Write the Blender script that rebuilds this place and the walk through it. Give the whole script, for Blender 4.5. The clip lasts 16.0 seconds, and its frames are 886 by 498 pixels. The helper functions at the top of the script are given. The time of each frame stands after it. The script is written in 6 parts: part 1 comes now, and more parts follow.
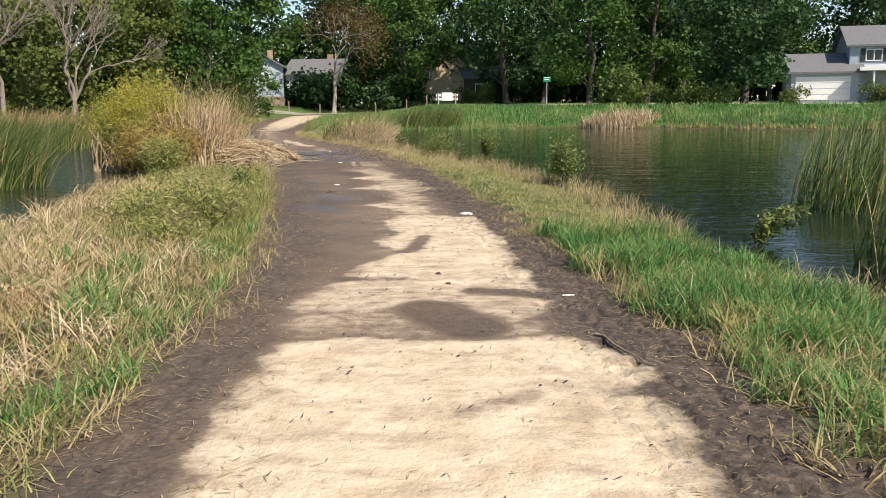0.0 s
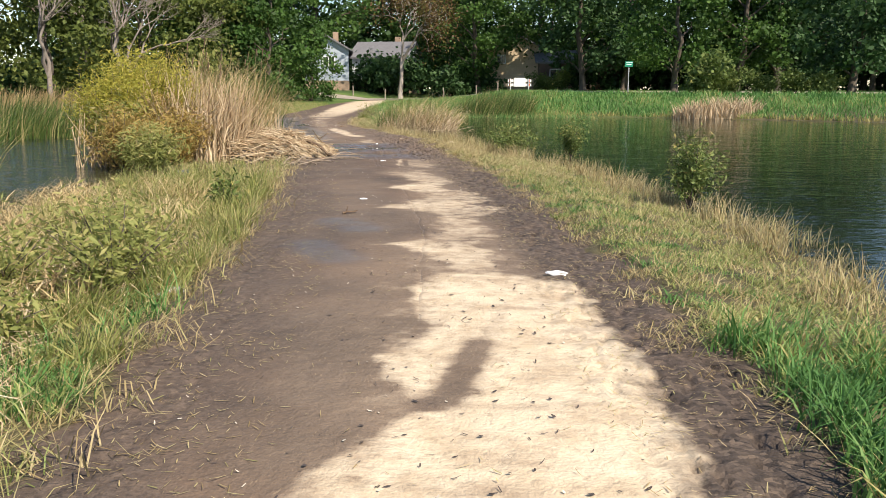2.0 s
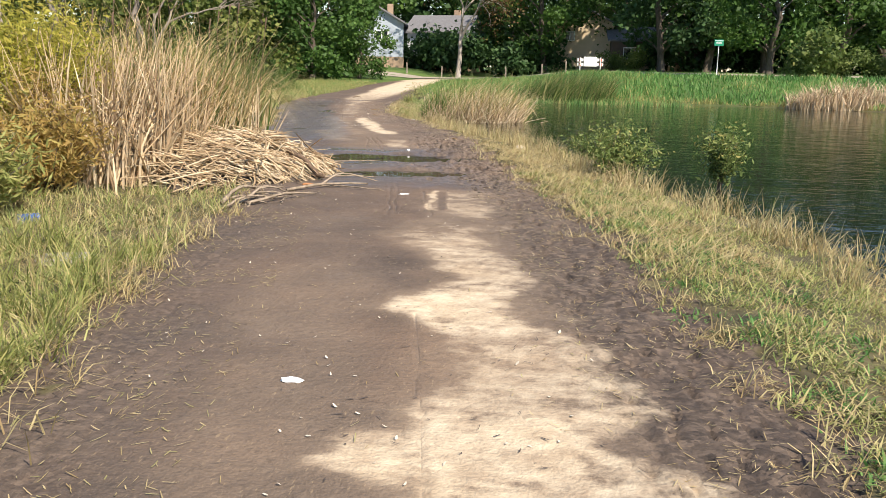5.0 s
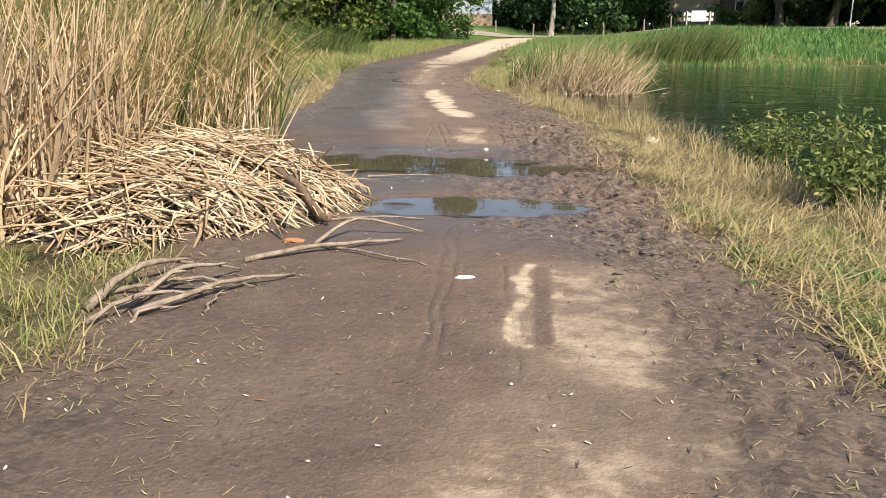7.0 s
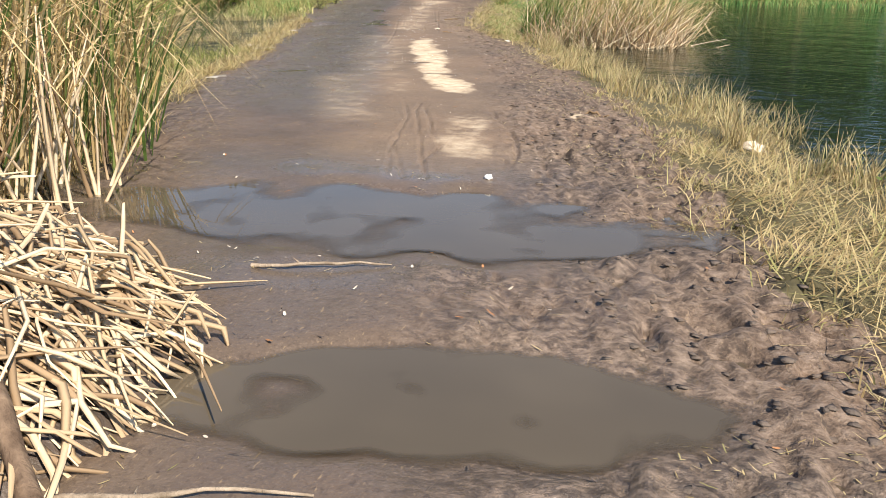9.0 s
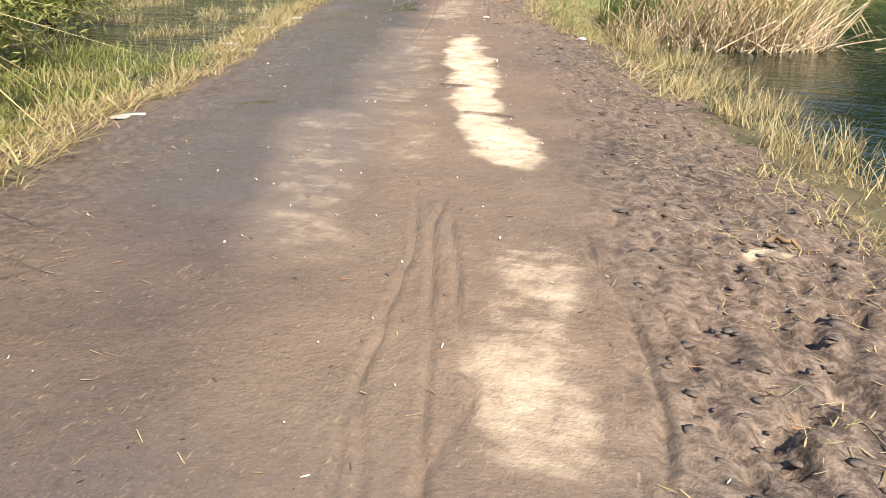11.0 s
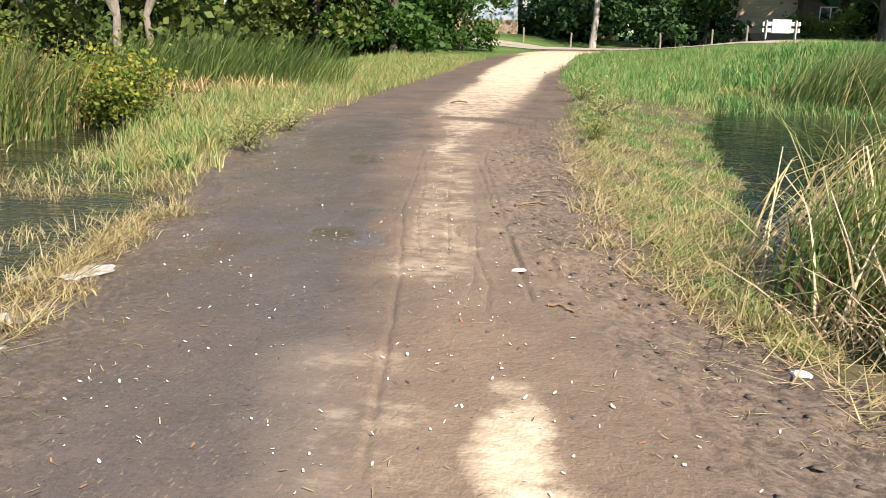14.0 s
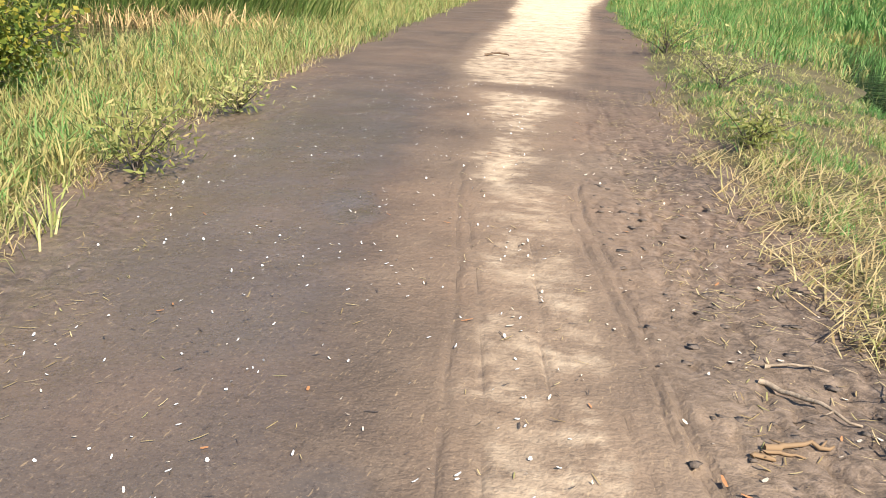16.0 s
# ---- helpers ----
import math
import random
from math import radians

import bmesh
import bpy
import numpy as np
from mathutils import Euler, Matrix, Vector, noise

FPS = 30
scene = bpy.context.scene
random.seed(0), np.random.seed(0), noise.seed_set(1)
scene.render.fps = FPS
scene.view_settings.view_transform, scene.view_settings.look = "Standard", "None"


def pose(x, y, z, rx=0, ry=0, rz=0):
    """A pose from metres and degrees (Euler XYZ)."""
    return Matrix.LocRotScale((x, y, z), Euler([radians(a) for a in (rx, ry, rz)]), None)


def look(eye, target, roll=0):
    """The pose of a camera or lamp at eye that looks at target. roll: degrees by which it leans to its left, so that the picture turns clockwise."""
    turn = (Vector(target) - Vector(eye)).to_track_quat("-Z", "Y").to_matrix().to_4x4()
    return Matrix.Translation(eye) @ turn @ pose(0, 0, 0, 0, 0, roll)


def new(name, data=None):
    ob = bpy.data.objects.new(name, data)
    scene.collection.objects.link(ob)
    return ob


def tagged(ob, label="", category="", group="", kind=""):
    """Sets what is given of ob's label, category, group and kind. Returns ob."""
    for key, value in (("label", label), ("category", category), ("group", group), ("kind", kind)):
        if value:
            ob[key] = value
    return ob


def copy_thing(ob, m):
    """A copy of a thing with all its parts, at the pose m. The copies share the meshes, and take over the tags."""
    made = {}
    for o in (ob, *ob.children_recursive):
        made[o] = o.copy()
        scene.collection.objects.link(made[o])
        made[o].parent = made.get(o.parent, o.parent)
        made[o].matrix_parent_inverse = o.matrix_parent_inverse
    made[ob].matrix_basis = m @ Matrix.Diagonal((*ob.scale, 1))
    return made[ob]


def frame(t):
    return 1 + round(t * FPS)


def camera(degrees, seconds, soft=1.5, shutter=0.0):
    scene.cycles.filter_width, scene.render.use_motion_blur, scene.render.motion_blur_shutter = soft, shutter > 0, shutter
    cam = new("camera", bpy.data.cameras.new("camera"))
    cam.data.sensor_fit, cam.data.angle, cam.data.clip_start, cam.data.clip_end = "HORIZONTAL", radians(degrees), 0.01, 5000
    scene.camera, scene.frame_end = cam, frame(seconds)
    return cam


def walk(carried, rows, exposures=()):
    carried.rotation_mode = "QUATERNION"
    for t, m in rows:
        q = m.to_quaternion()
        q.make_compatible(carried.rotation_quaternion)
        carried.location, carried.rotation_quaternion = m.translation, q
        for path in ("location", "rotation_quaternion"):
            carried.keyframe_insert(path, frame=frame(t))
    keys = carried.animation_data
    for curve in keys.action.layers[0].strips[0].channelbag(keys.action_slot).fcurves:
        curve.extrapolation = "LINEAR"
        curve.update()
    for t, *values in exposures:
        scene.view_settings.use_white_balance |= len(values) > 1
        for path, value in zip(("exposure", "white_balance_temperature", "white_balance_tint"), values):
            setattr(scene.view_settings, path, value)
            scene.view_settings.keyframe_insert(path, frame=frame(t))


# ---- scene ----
import functools

cam = camera(55.0, 16.0, soft=0.8)
PATH = [
    (0, (0.593, 1.108, 1.465), (0.551, 3.078, 1.125), -1.5),
    (0.5, (0.579, 2.314, 1.427), (0.499, 4.282, 1.078), -0.5),
    (1, (0.541, 3.543, 1.38), (0.436, 5.506, 1.016), -1.5),
    (1.5, (0.506, 4.652, 1.398), (0.365, 6.615, 1.038), -1.6),
    (2, (0.451, 5.853, 1.376), (0.251, 7.808, 1.006), -0.9),
    (2.5, (0.378, 7.085, 1.34), (0.129, 9.033, 0.959), -0.5),
    (3, (0.243, 8.278, 1.342), (-0.012, 10.221, 0.943), 0.8),
    (3.5, (0.098, 9.464, 1.307), (-0.166, 11.394, 0.854), -0.3),
    (4, (-0.052, 10.575, 1.329), (-0.319, 12.505, 0.878), -0.1),
    (4.5, (-0.186, 11.708, 1.395), (-0.475, 13.639, 0.964), 0.9),
    (4.7, (-0.259, 12.177, 1.401), (-0.559, 14.109, 0.98), 0.6),
    (6.8, (-1.135, 17.149, 1.375), (-1.654, 19.017, 0.883), -0.7),
    (7, (-1.254, 17.583, 1.37), (-1.778, 19.444, 0.857), -0.8),
    (7.5, (-1.503, 18.616, 1.378), (-2.019, 20.472, 0.839), -0.7),
    (8, (-1.744, 19.644, 1.361), (-2.233, 21.5, 0.8), 0.4),
    (8.2, (-1.823, 20.019, 1.37), (-2.313, 21.868, 0.786), 0.6),
    (10.3, (-2.798, 23.929, 1.408), (-3.372, 25.703, 0.683), -1.0),
    (10.5, (-2.911, 24.306, 1.39), (-3.484, 26.078, 0.661), -0.3),
    (11, (-3.237, 25.288, 1.398), (-3.847, 27.042, 0.655), 0.1),
    (11.5, (-3.611, 26.391, 1.371), (-4.249, 28.148, 0.659), -1.5),
    (12, (-3.965, 27.471, 1.428), (-4.608, 29.264, 0.816), -0.9),
    (12.5, (-4.368, 28.549, 1.44), (-4.998, 30.369, 0.901), 1.2),
    (12.7, (-4.546, 28.962, 1.437), (-5.183, 30.786, 0.92), 1.9),
    (13, (-4.822, 29.587, 1.431), (-5.465, 31.412, 0.926), 1.5),
    (13.5, (-5.302, 30.673, 1.473), (-5.917, 32.511, 0.981), 0.8),
    (14, (-5.738, 31.782, 1.475), (-6.273, 33.643, 0.973), 0.1),
    (14.5, (-6.139, 32.925, 1.464), (-6.635, 34.784, 0.921), 0.1),
    (15, (-6.562, 33.976, 1.474), (-7.076, 35.803, 0.843), 0.5),
    (15.5, (-6.98, 35.168, 1.443), (-7.498, 36.973, 0.757), 1.6),
    (16, (-7.408, 36.359, 1.457), (-7.939, 38.168, 0.79), 1.1),
]
LEAN = 1.1
walk(cam, [(t, look(eye, aim, roll + LEAN)) for t, eye, aim, roll in PATH], [(0, 0.5, 6750, 12), (2, 0.65, 6750, 12), (4.7, 0.82, 6750, 12), (7, 0.75, 6750, 12), (8.2, 0.74, 6750, 12), (10.3, 1.22, 6750, 12), (12.5, 0.88, 6750, 12), (13.5, 0.92, 6750, 12), (14.5, 1.1, 6750, 12), (15, 1.16, 6750, 12), (16, 1.1, 6750, 12)])

# ---- light ----
SUN_FROM = Vector((0.64, -0.58, 0.84)).normalized()
world = bpy.data.worlds.new("sky")
scene.world = world
world.use_nodes = True
_wn = world.node_tree
_sky = _wn.nodes.new("ShaderNodeTexSky")
_sky.sky_type = "NISHITA"
_sky.sun_disc = False
_sky.dust_density = 0.15
_sky.ozone_density = 2.5
_sky.sun_elevation = math.asin(SUN_FROM.z)
_sky.sun_rotation = math.atan2(SUN_FROM.x, SUN_FROM.y)
_bg = _wn.nodes["Background"]
_bg.inputs["Strength"].default_value = 0.10
_wn.links.new(_sky.outputs["Color"], _bg.inputs["Color"])
_sun = new("sun", bpy.data.lights.new("sun", "SUN"))
_sun.data.energy = 4.8
_sun.data.angle = radians(0.5)
_sun.data.color = (1.0, 0.91, 0.78)
_sun.rotation_euler = (-SUN_FROM).to_track_quat("-Z", "Y").to_euler()

rng = np.random.default_rng(7)


# ---- materials ----
class Nodes:
    """A node material in short notation."""

    def __init__(self, name):
        self.mat = bpy.data.materials.new(name)
        self.mat.use_nodes = True
        self.nt = self.mat.node_tree
        self.out = self.nt.nodes["Material Output"]
        self.bsdf = self.nt.nodes["Principled BSDF"]

    def node(self, kind):
        return self.nt.nodes.new(kind)

    def put(self, value, socket):
        if isinstance(value, bpy.types.NodeSocket):
            self.nt.links.new(value, socket)
        else:
            socket.default_value = value

    def coords(self, scale=(1, 1, 1), rot=(0, 0, 0), local=False):
        if local:
            c = self.node("ShaderNodeTexCoord").outputs["Object"]
        else:
            c = self.node("ShaderNodeNewGeometry").outputs["Position"]
        m = self.node("ShaderNodeMapping")
        m.inputs["Scale"].default_value = scale
        m.inputs["Rotation"].default_value = rot
        self.put(c, m.inputs["Vector"])
        return m.outputs["Vector"]

    def noise(self, scale, detail=4, rough=0.55, vec=None, distort=0.0):
        n = self.node("ShaderNodeTexNoise")
        n.inputs["Scale"].default_value = scale
        n.inputs["Detail"].default_value = detail
        n.inputs["Roughness"].default_value = rough
        n.inputs["Distortion"].default_value = distort
        self.put(vec if vec is not None else self.coords(), n.inputs["Vector"])
        return n.outputs["Fac"]

    def voronoi(self, scale, vec=None, out="Distance"):
        n = self.node("ShaderNodeTexVoronoi")
        n.inputs["Scale"].default_value = scale
        self.put(vec if vec is not None else self.coords(), n.inputs["Vector"])
        return n.outputs[out]

    def ramp(self, fac, *stops):
        n = self.node("ShaderNodeValToRGB")
        cr = n.color_ramp
        while len(cr.elements) < len(stops):
            cr.elements.new(0.5)
        for e, (p, c) in zip(cr.elements, stops):
            e.position = p
            e.color = (*c, 1) if not isinstance(c, (int, float)) else (c, c, c, 1)
        self.put(fac, n.inputs["Fac"])
        return n.outputs["Color"]

    def math(self, op, a, b=0.0, c=0.0):
        n = self.node("ShaderNodeMath")
        n.operation = op
        for v, s in zip((a, b, c), n.inputs):
            self.put(v, s)
        return n.outputs[0]

    def mix(self, fac, a, b, blend="MIX"):
        n = self.node("ShaderNodeMix")
        n.data_type, n.blend_type = "RGBA", blend
        self.put(fac, n.inputs[0])
        for v, s in ((a, n.inputs[6]), (b, n.inputs[7])):
            self.put((*v, 1) if isinstance(v, tuple) and len(v) == 3 else v, s)
        return n.outputs[2]

    def attr(self, name):
        n = self.node("ShaderNodeAttribute")
        n.attribute_name = name
        return n.outputs["Fac"]

    def bump(self, height, strength=0.5, distance=0.02, normal=None):
        n = self.node("ShaderNodeBump")
        n.inputs["Strength"].default_value = strength
        n.inputs["Distance"].default_value = distance
        self.put(height, n.inputs["Height"])
        if normal is not None:
            self.put(normal, n.inputs["Normal"])
        return n.outputs["Normal"]

    def done(self, colour, rough=0.8, normal=None, metal=0.0, spec=0.5):
        b = self.bsdf
        self.put((*colour, 1) if isinstance(colour, tuple) and len(colour) == 3 else colour, b.inputs["Base Color"])
        self.put(rough, b.inputs["Roughness"])
        self.put(metal, b.inputs["Metallic"])
        self.put(spec, b.inputs["Specular IOR Level"])
        if normal is not None:
            self.put(normal, b.inputs["Normal"])
        return self.mat


def ground_material():
    m = Nodes("ground_soil")
    streak = m.coords((1.0, 1.9, 1.0), (0, 0, 0.22))
    big = m.noise(1.3, 7, 0.68, streak)
    fine = m.noise(6.0, 7, 0.7)
    grit = m.noise(60.0, 3, 0.7)
    # pale crushed limestone showing through the mud
    ragged = m.math("ADD", m.math("MULTIPLY", m.math("SUBTRACT", big, 0.5), 1.25), m.math("MULTIPLY", m.math("SUBTRACT", fine, 0.5), 1.35))
    streaks = m.noise(2.2, 5, 0.65, m.coords((0.55, 5.0, 1.0), (0, 0, 0.2)))
    ragged = m.math("ADD", ragged, m.math("MULTIPLY", m.math("SUBTRACT", streaks, 0.5), 0.55))
    shown = m.attr("pale")
    amount = m.math("MINIMUM", m.math("MULTIPLY", m.math("MAXIMUM", m.math("SUBTRACT", shown, 0.22), 0.0), 2.2), 1.0)
    pale_in = m.math("ADD", shown, m.math("MULTIPLY", ragged, amount))
    stain = m.ramp(pale_in, (0.12, 0.0), (0.5, 0.55))
    pale = m.ramp(pale_in, (0.36, 0.0), (0.58, 0.6), (0.88, 1.0))
    stone = m.ramp(m.noise(3.0, 6, 0.65), (0.3, (0.52, 0.40, 0.26)), (0.52, (0.665, 0.55, 0.39)), (0.75, (0.73, 0.625, 0.46)))
    stone = m.mix(m.ramp(grit, (0.4, 0.0), (0.8, 0.3)), stone, (0.42, 0.32, 0.21))
    stone = m.mix(m.ramp(m.noise(11.0, 5, 0.7), (0.60, 0.0), (0.72, 0.55)), stone, (0.25, 0.18, 0.115))
    mud = m.ramp(m.noise(1.3, 8, 0.7, m.coords((1.0, 1.3, 1.0))), (0.28, (0.048, 0.034, 0.025)), (0.5, (0.100, 0.072, 0.053)), (0.72, (0.180, 0.133, 0.094)))
    mud = m.mix(m.ramp(m.noise(0.55, 6, 0.65), (0.42, 0.0), (0.66, 0.65)), mud, (0.19, 0.122, 0.078))
    film = m.math("MULTIPLY", m.attr("wet"), m.ramp(m.noise(0.9, 5, 0.6), (0.3, 0.3), (0.6, 0.9)))
    mud = m.mix(film, mud, (0.108, 0.086, 0.067))
    mud = m.mix(m.ramp(m.noise(26, 5, 0.75), (0.48, 0.0), (0.74, 0.5)), mud, (0.050, 0.037, 0.029))
    mud = m.mix(m.ramp(m.noise(95, 2, 0.6), (0.54, 0.0), (0.70, 0.55)), mud, (0.20, 0.15, 0.108))
    mud = m.mix(m.ramp(m.noise(48, 3, 0.7, m.coords((1.0, 0.8, 1.0), (0, 0, 1.1))), (0.56, 0.0), (0.68, 0.55)), mud, (0.042, 0.031, 0.024))
    litter = m.ramp(m.noise(70, 2, 0.5, m.coords((1.0, 0.25, 1.0), (0, 0, 0.9))), (0.66, 0.0), (0.72, 0.6))
    mud = m.mix(litter, mud, (0.30, 0.22, 0.13))
    mud = m.mix(stain, mud, (0.33, 0.245, 0.165))
    churn = m.attr("churn")
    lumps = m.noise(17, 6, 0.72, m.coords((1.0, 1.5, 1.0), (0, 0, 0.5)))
    # Hollows of the bump noise carry painted shade; tops are paler dry mud.
    pit_shade = m.math("MULTIPLY", m.ramp(lumps, (0.37, 1.0), (0.48, 0.0)), churn)
    mud = m.mix(m.math("MULTIPLY", pit_shade, 0.6), mud, (0.035, 0.026, 0.021))
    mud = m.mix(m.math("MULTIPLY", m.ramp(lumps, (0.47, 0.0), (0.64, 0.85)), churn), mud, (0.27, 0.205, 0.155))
    crumbs = m.voronoi(34, m.coords((1.0, 1.2, 1.0), (0, 0, 0.4)), "Color")
    loam = m.attr("loam")
    mud = m.mix(m.math("MULTIPLY", loam, m.ramp(m.noise(9.0, 6, 0.7), (0.3, 1.0), (0.65, 0.65))), mud, m.ramp(crumbs, (0.2, (0.030, 0.022, 0.017)), (0.6, (0.075, 0.055, 0.042)), (0.95, (0.17, 0.125, 0.09))))
    smear = m.ramp(m.noise(2.6, 7, 0.72, streak), (0.47, 0.0), (0.68, 0.8))
    stone = m.mix(smear, stone, (0.33, 0.245, 0.165))
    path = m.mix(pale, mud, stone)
    soil = m.ramp(m.noise(2.5, 5, 0.6), (0.3, (0.045, 0.04, 0.018)), (0.55, (0.10, 0.085, 0.038)), (0.8, (0.17, 0.14, 0.065)))
    lawn = m.ramp(m.noise(0.25, 6, 0.65), (0.3, (0.045, 0.085, 0.015)), (0.55, (0.085, 0.15, 0.025)), (0.8, (0.19, 0.19, 0.06)))
    soil = m.mix(m.attr("lawn"), soil, lawn)
    edge = m.math("ADD", m.attr("mud"), m.math("MULTIPLY", m.math("SUBTRACT", fine, 0.5), 0.9))
    colour = m.mix(m.ramp(edge, (0.42, 0.0), (0.6, 1.0)), soil, path)
    wet = m.attr("wet")
    wet_n = m.ramp(m.math("ADD", wet, m.math("MULTIPLY", m.math("SUBTRACT", m.noise(1.4, 5, 0.6, streak), 0.5), 0.8)), (0.35, 0.0), (0.8, 1.0))
    film_on = m.ramp(m.math("SUBTRACT", m.math("ADD", wet, m.math("MULTIPLY", m.math("SUBTRACT", fine, 0.5), 0.7)), 0.7), (0.12, 0.0), (0.8, 0.9))
    rough = m.math("SUBTRACT", m.math("SUBTRACT", 0.80, m.math("MULTIPLY", wet_n, 0.47)), m.math("MULTIPLY", film_on, 0.22))
    rough = m.math("ADD", rough, m.math("MULTIPLY", m.math("MULTIPLY", m.math("SUBTRACT", grit, 0.5), 0.3), m.math("SUBTRACT", 1.0, film_on)))
    height = m.math("ADD", m.math("MULTIPLY", m.noise(15, 4, 0.6), 1.3), m.math("MULTIPLY", grit, 0.35))
    flat = m.math("SUBTRACT", m.math("SUBTRACT", 1.0, m.math("MULTIPLY", wet_n, 0.65)), m.math("MULTIPLY", film_on, 0.32))
    n1 = m.bump(m.math("ADD", m.math("MULTIPLY", height, flat), m.math("MULTIPLY", m.math("MULTIPLY", lumps, churn), 2.0)), 0.55, 0.02)
    return m.done(colour, rough, n1, spec=0.45)


def water_material(name, colour, wave, ripple, rough=0.04):
    m = Nodes(name)
    v = m.coords((1.0, 2.6, 1.0), (0, 0, 0.35))
    h = m.math("ADD", m.noise(ripple, 3, 0.6, v, 0.4), m.math("MULTIPLY", m.noise(ripple * 0.17, 2, 0.5, v), 2.0))
    c = m.ramp(m.noise(0.35, 4, 0.6), (0.35, tuple(k * 0.75 for k in colour)), (0.7, tuple(k * 1.25 for k in colour)))
    mat = m.done(c, rough, m.bump(h, wave, 0.05), spec=0.5)
    m.bsdf.inputs["IOR"].default_value = 1.333
    return mat


def blade_material(name, *stops, rough=0.62, light=0.35):
    """Leaves and stalks: the colour runs over the blade's own tone, and light shines through a little."""
    m = Nodes(name)
    c = m.ramp(m.attr("tone"), *stops)
    c = m.mix(m.ramp(m.noise(3.0, 4, 0.6), (0.3, 0.0), (0.8, 0.35)), c, tuple(k * 0.8 for k in stops[0][1]))
    mat = m.done(c, rough, spec=0.3)
    t = m.node("ShaderNodeBsdfTranslucent")
    m.put(c, t.inputs["Color"])
    s = m.node("ShaderNodeMixShader")
    s.inputs[0].default_value = light
    m.nt.links.new(m.bsdf.outputs[0], s.inputs[1])
    m.nt.links.new(t.outputs[0], s.inputs[2])
    m.nt.links.new(s.outputs[0], m.out.inputs["Surface"])
    return mat


def bark_material(name, dark, pale, scale=6.0):
    m = Nodes(name)
    v = m.coords((1, 1, 0.25), local=True)
    n = m.noise(scale, 6, 0.65, v)
    return m.done(m.ramp(n, (0.3, dark), (0.7, pale)), 0.9, m.bump(n, 0.8, 0.03), spec=0.2)


def plain_material(name, colour, rough=0.7, vary=0.25, scale=4.0, metal=0.0, bump=0.2):
    m = Nodes(name)
    n = m.noise(scale, 5, 0.6)
    n2 = m.noise(scale * 9, 3, 0.6)
    lo, hi = tuple(k * (1 - vary) for k in colour), tuple(min(1.0, k * (1 + vary * 0.6)) for k in colour)
    c = m.ramp(m.math("ADD", m.math("MULTIPLY", n, 0.7), m.math("MULTIPLY", n2, 0.3)), (0.3, lo), (0.7, hi))
    return m.done(c, rough, m.bump(n2, bump, 0.01), metal)


def siding_material(name, colour):
    m = Nodes(name)
    w = m.node("ShaderNodeTexWave")
    w.wave_type, w.bands_direction, w.wave_profile = "BANDS", "Z", "SAW"
    w.inputs["Scale"].default_value = 1.6
    m.put(m.coords(), w.inputs["Vector"])
    n = m.noise(1.3, 5, 0.6)
    c = m.ramp(n, (0.3, tuple(k * 0.85 for k in colour)), (0.7, colour))
    return m.done(c, 0.7, m.bump(w.outputs["Fac"], 0.6, 0.03))


M_GROUND = ground_material()
M_POND = water_material("pond_water", (0.012, 0.019, 0.011), 0.16, 3.2)
M_MARSH = water_material("marsh_water", (0.022, 0.028, 0.016), 0.55, 4.5)


def puddle_material():
    """Silty water that thins out to bare wet mud at its rim."""
    mat = water_material("puddle_water", (0.092, 0.075, 0.052), 0.012, 2.0, 0.012)
    nt = mat.node_tree
    a, r, t, k = (nt.nodes.new(n) for n in ("ShaderNodeAttribute", "ShaderNodeMapRange", "ShaderNodeBsdfTransparent", "ShaderNodeMixShader"))
    a.attribute_name = "depth"
    r.inputs["From Min"].default_value, r.inputs["From Max"].default_value = 0.001, 0.022
    nt.links.new(a.outputs["Fac"], r.inputs["Value"])
    nt.links.new(r.outputs["Result"], k.inputs[0])
    nt.links.new(t.outputs[0], k.inputs[1])
    nt.links.new(nt.nodes["Principled BSDF"].outputs[0], k.inputs[2])
    nt.links.new(k.outputs[0], nt.nodes["Material Output"].inputs["Surface"])
    return mat


M_PUDDLE = puddle_material()
M_STRAW = blade_material("dry_grass", (0.0, (0.29, 0.21, 0.10)), (0.35, (0.50, 0.40, 0.20)), (0.7, (0.66, 0.55, 0.31)), (1.0, (0.33, 0.34, 0.12)))
M_GREEN = blade_material("green_grass", (0.0, (0.05, 0.125, 0.03)), (0.5, (0.115, 0.27, 0.07)), (0.85, (0.21, 0.36, 0.105)), (1.0, (0.46, 0.40, 0.16)))
M_MIXED = blade_material("mixed_grass", (0.0, (0.18, 0.22, 0.07)), (0.4, (0.36, 0.40, 0.13)), (0.7, (0.62, 0.53, 0.26)), (1.0, (0.28, 0.38, 0.11)))
M_REED_GREEN = blade_material("green_reed", (0.0, (0.055, 0.095, 0.025)), (0.5, (0.13, 0.21, 0.05)), (0.8, (0.27, 0.31, 0.10)), (1.0, (0.55, 0.43, 0.21)))
M_REED_TAN = blade_material("tan_reed", (0.0, (0.36, 0.25, 0.11)), (0.5, (0.62, 0.47, 0.24)), (1.0, (0.76, 0.63, 0.38)), rough=0.7, light=0.25)
M_REED_PALE = blade_material("bleached_reed", (0.0, (0.26, 0.175, 0.10)), (0.5, (0.58, 0.44, 0.275)), (1.0, (0.78, 0.66, 0.47)), rough=0.75, light=0.12)
M_WEED = blade_material("olive_weed", (0.0, (0.17, 0.20, 0.05)), (0.5, (0.33, 0.36, 0.11)), (0.85, (0.46, 0.43, 0.16)), (1.0, (0.58, 0.47, 0.22)), light=0.45)
M_RUST = blade_material("rust_weed", (0.0, (0.28, 0.18, 0.06)), (0.5, (0.48, 0.34, 0.11)), (1.0, (0.45, 0.40, 0.12)), light=0.45)
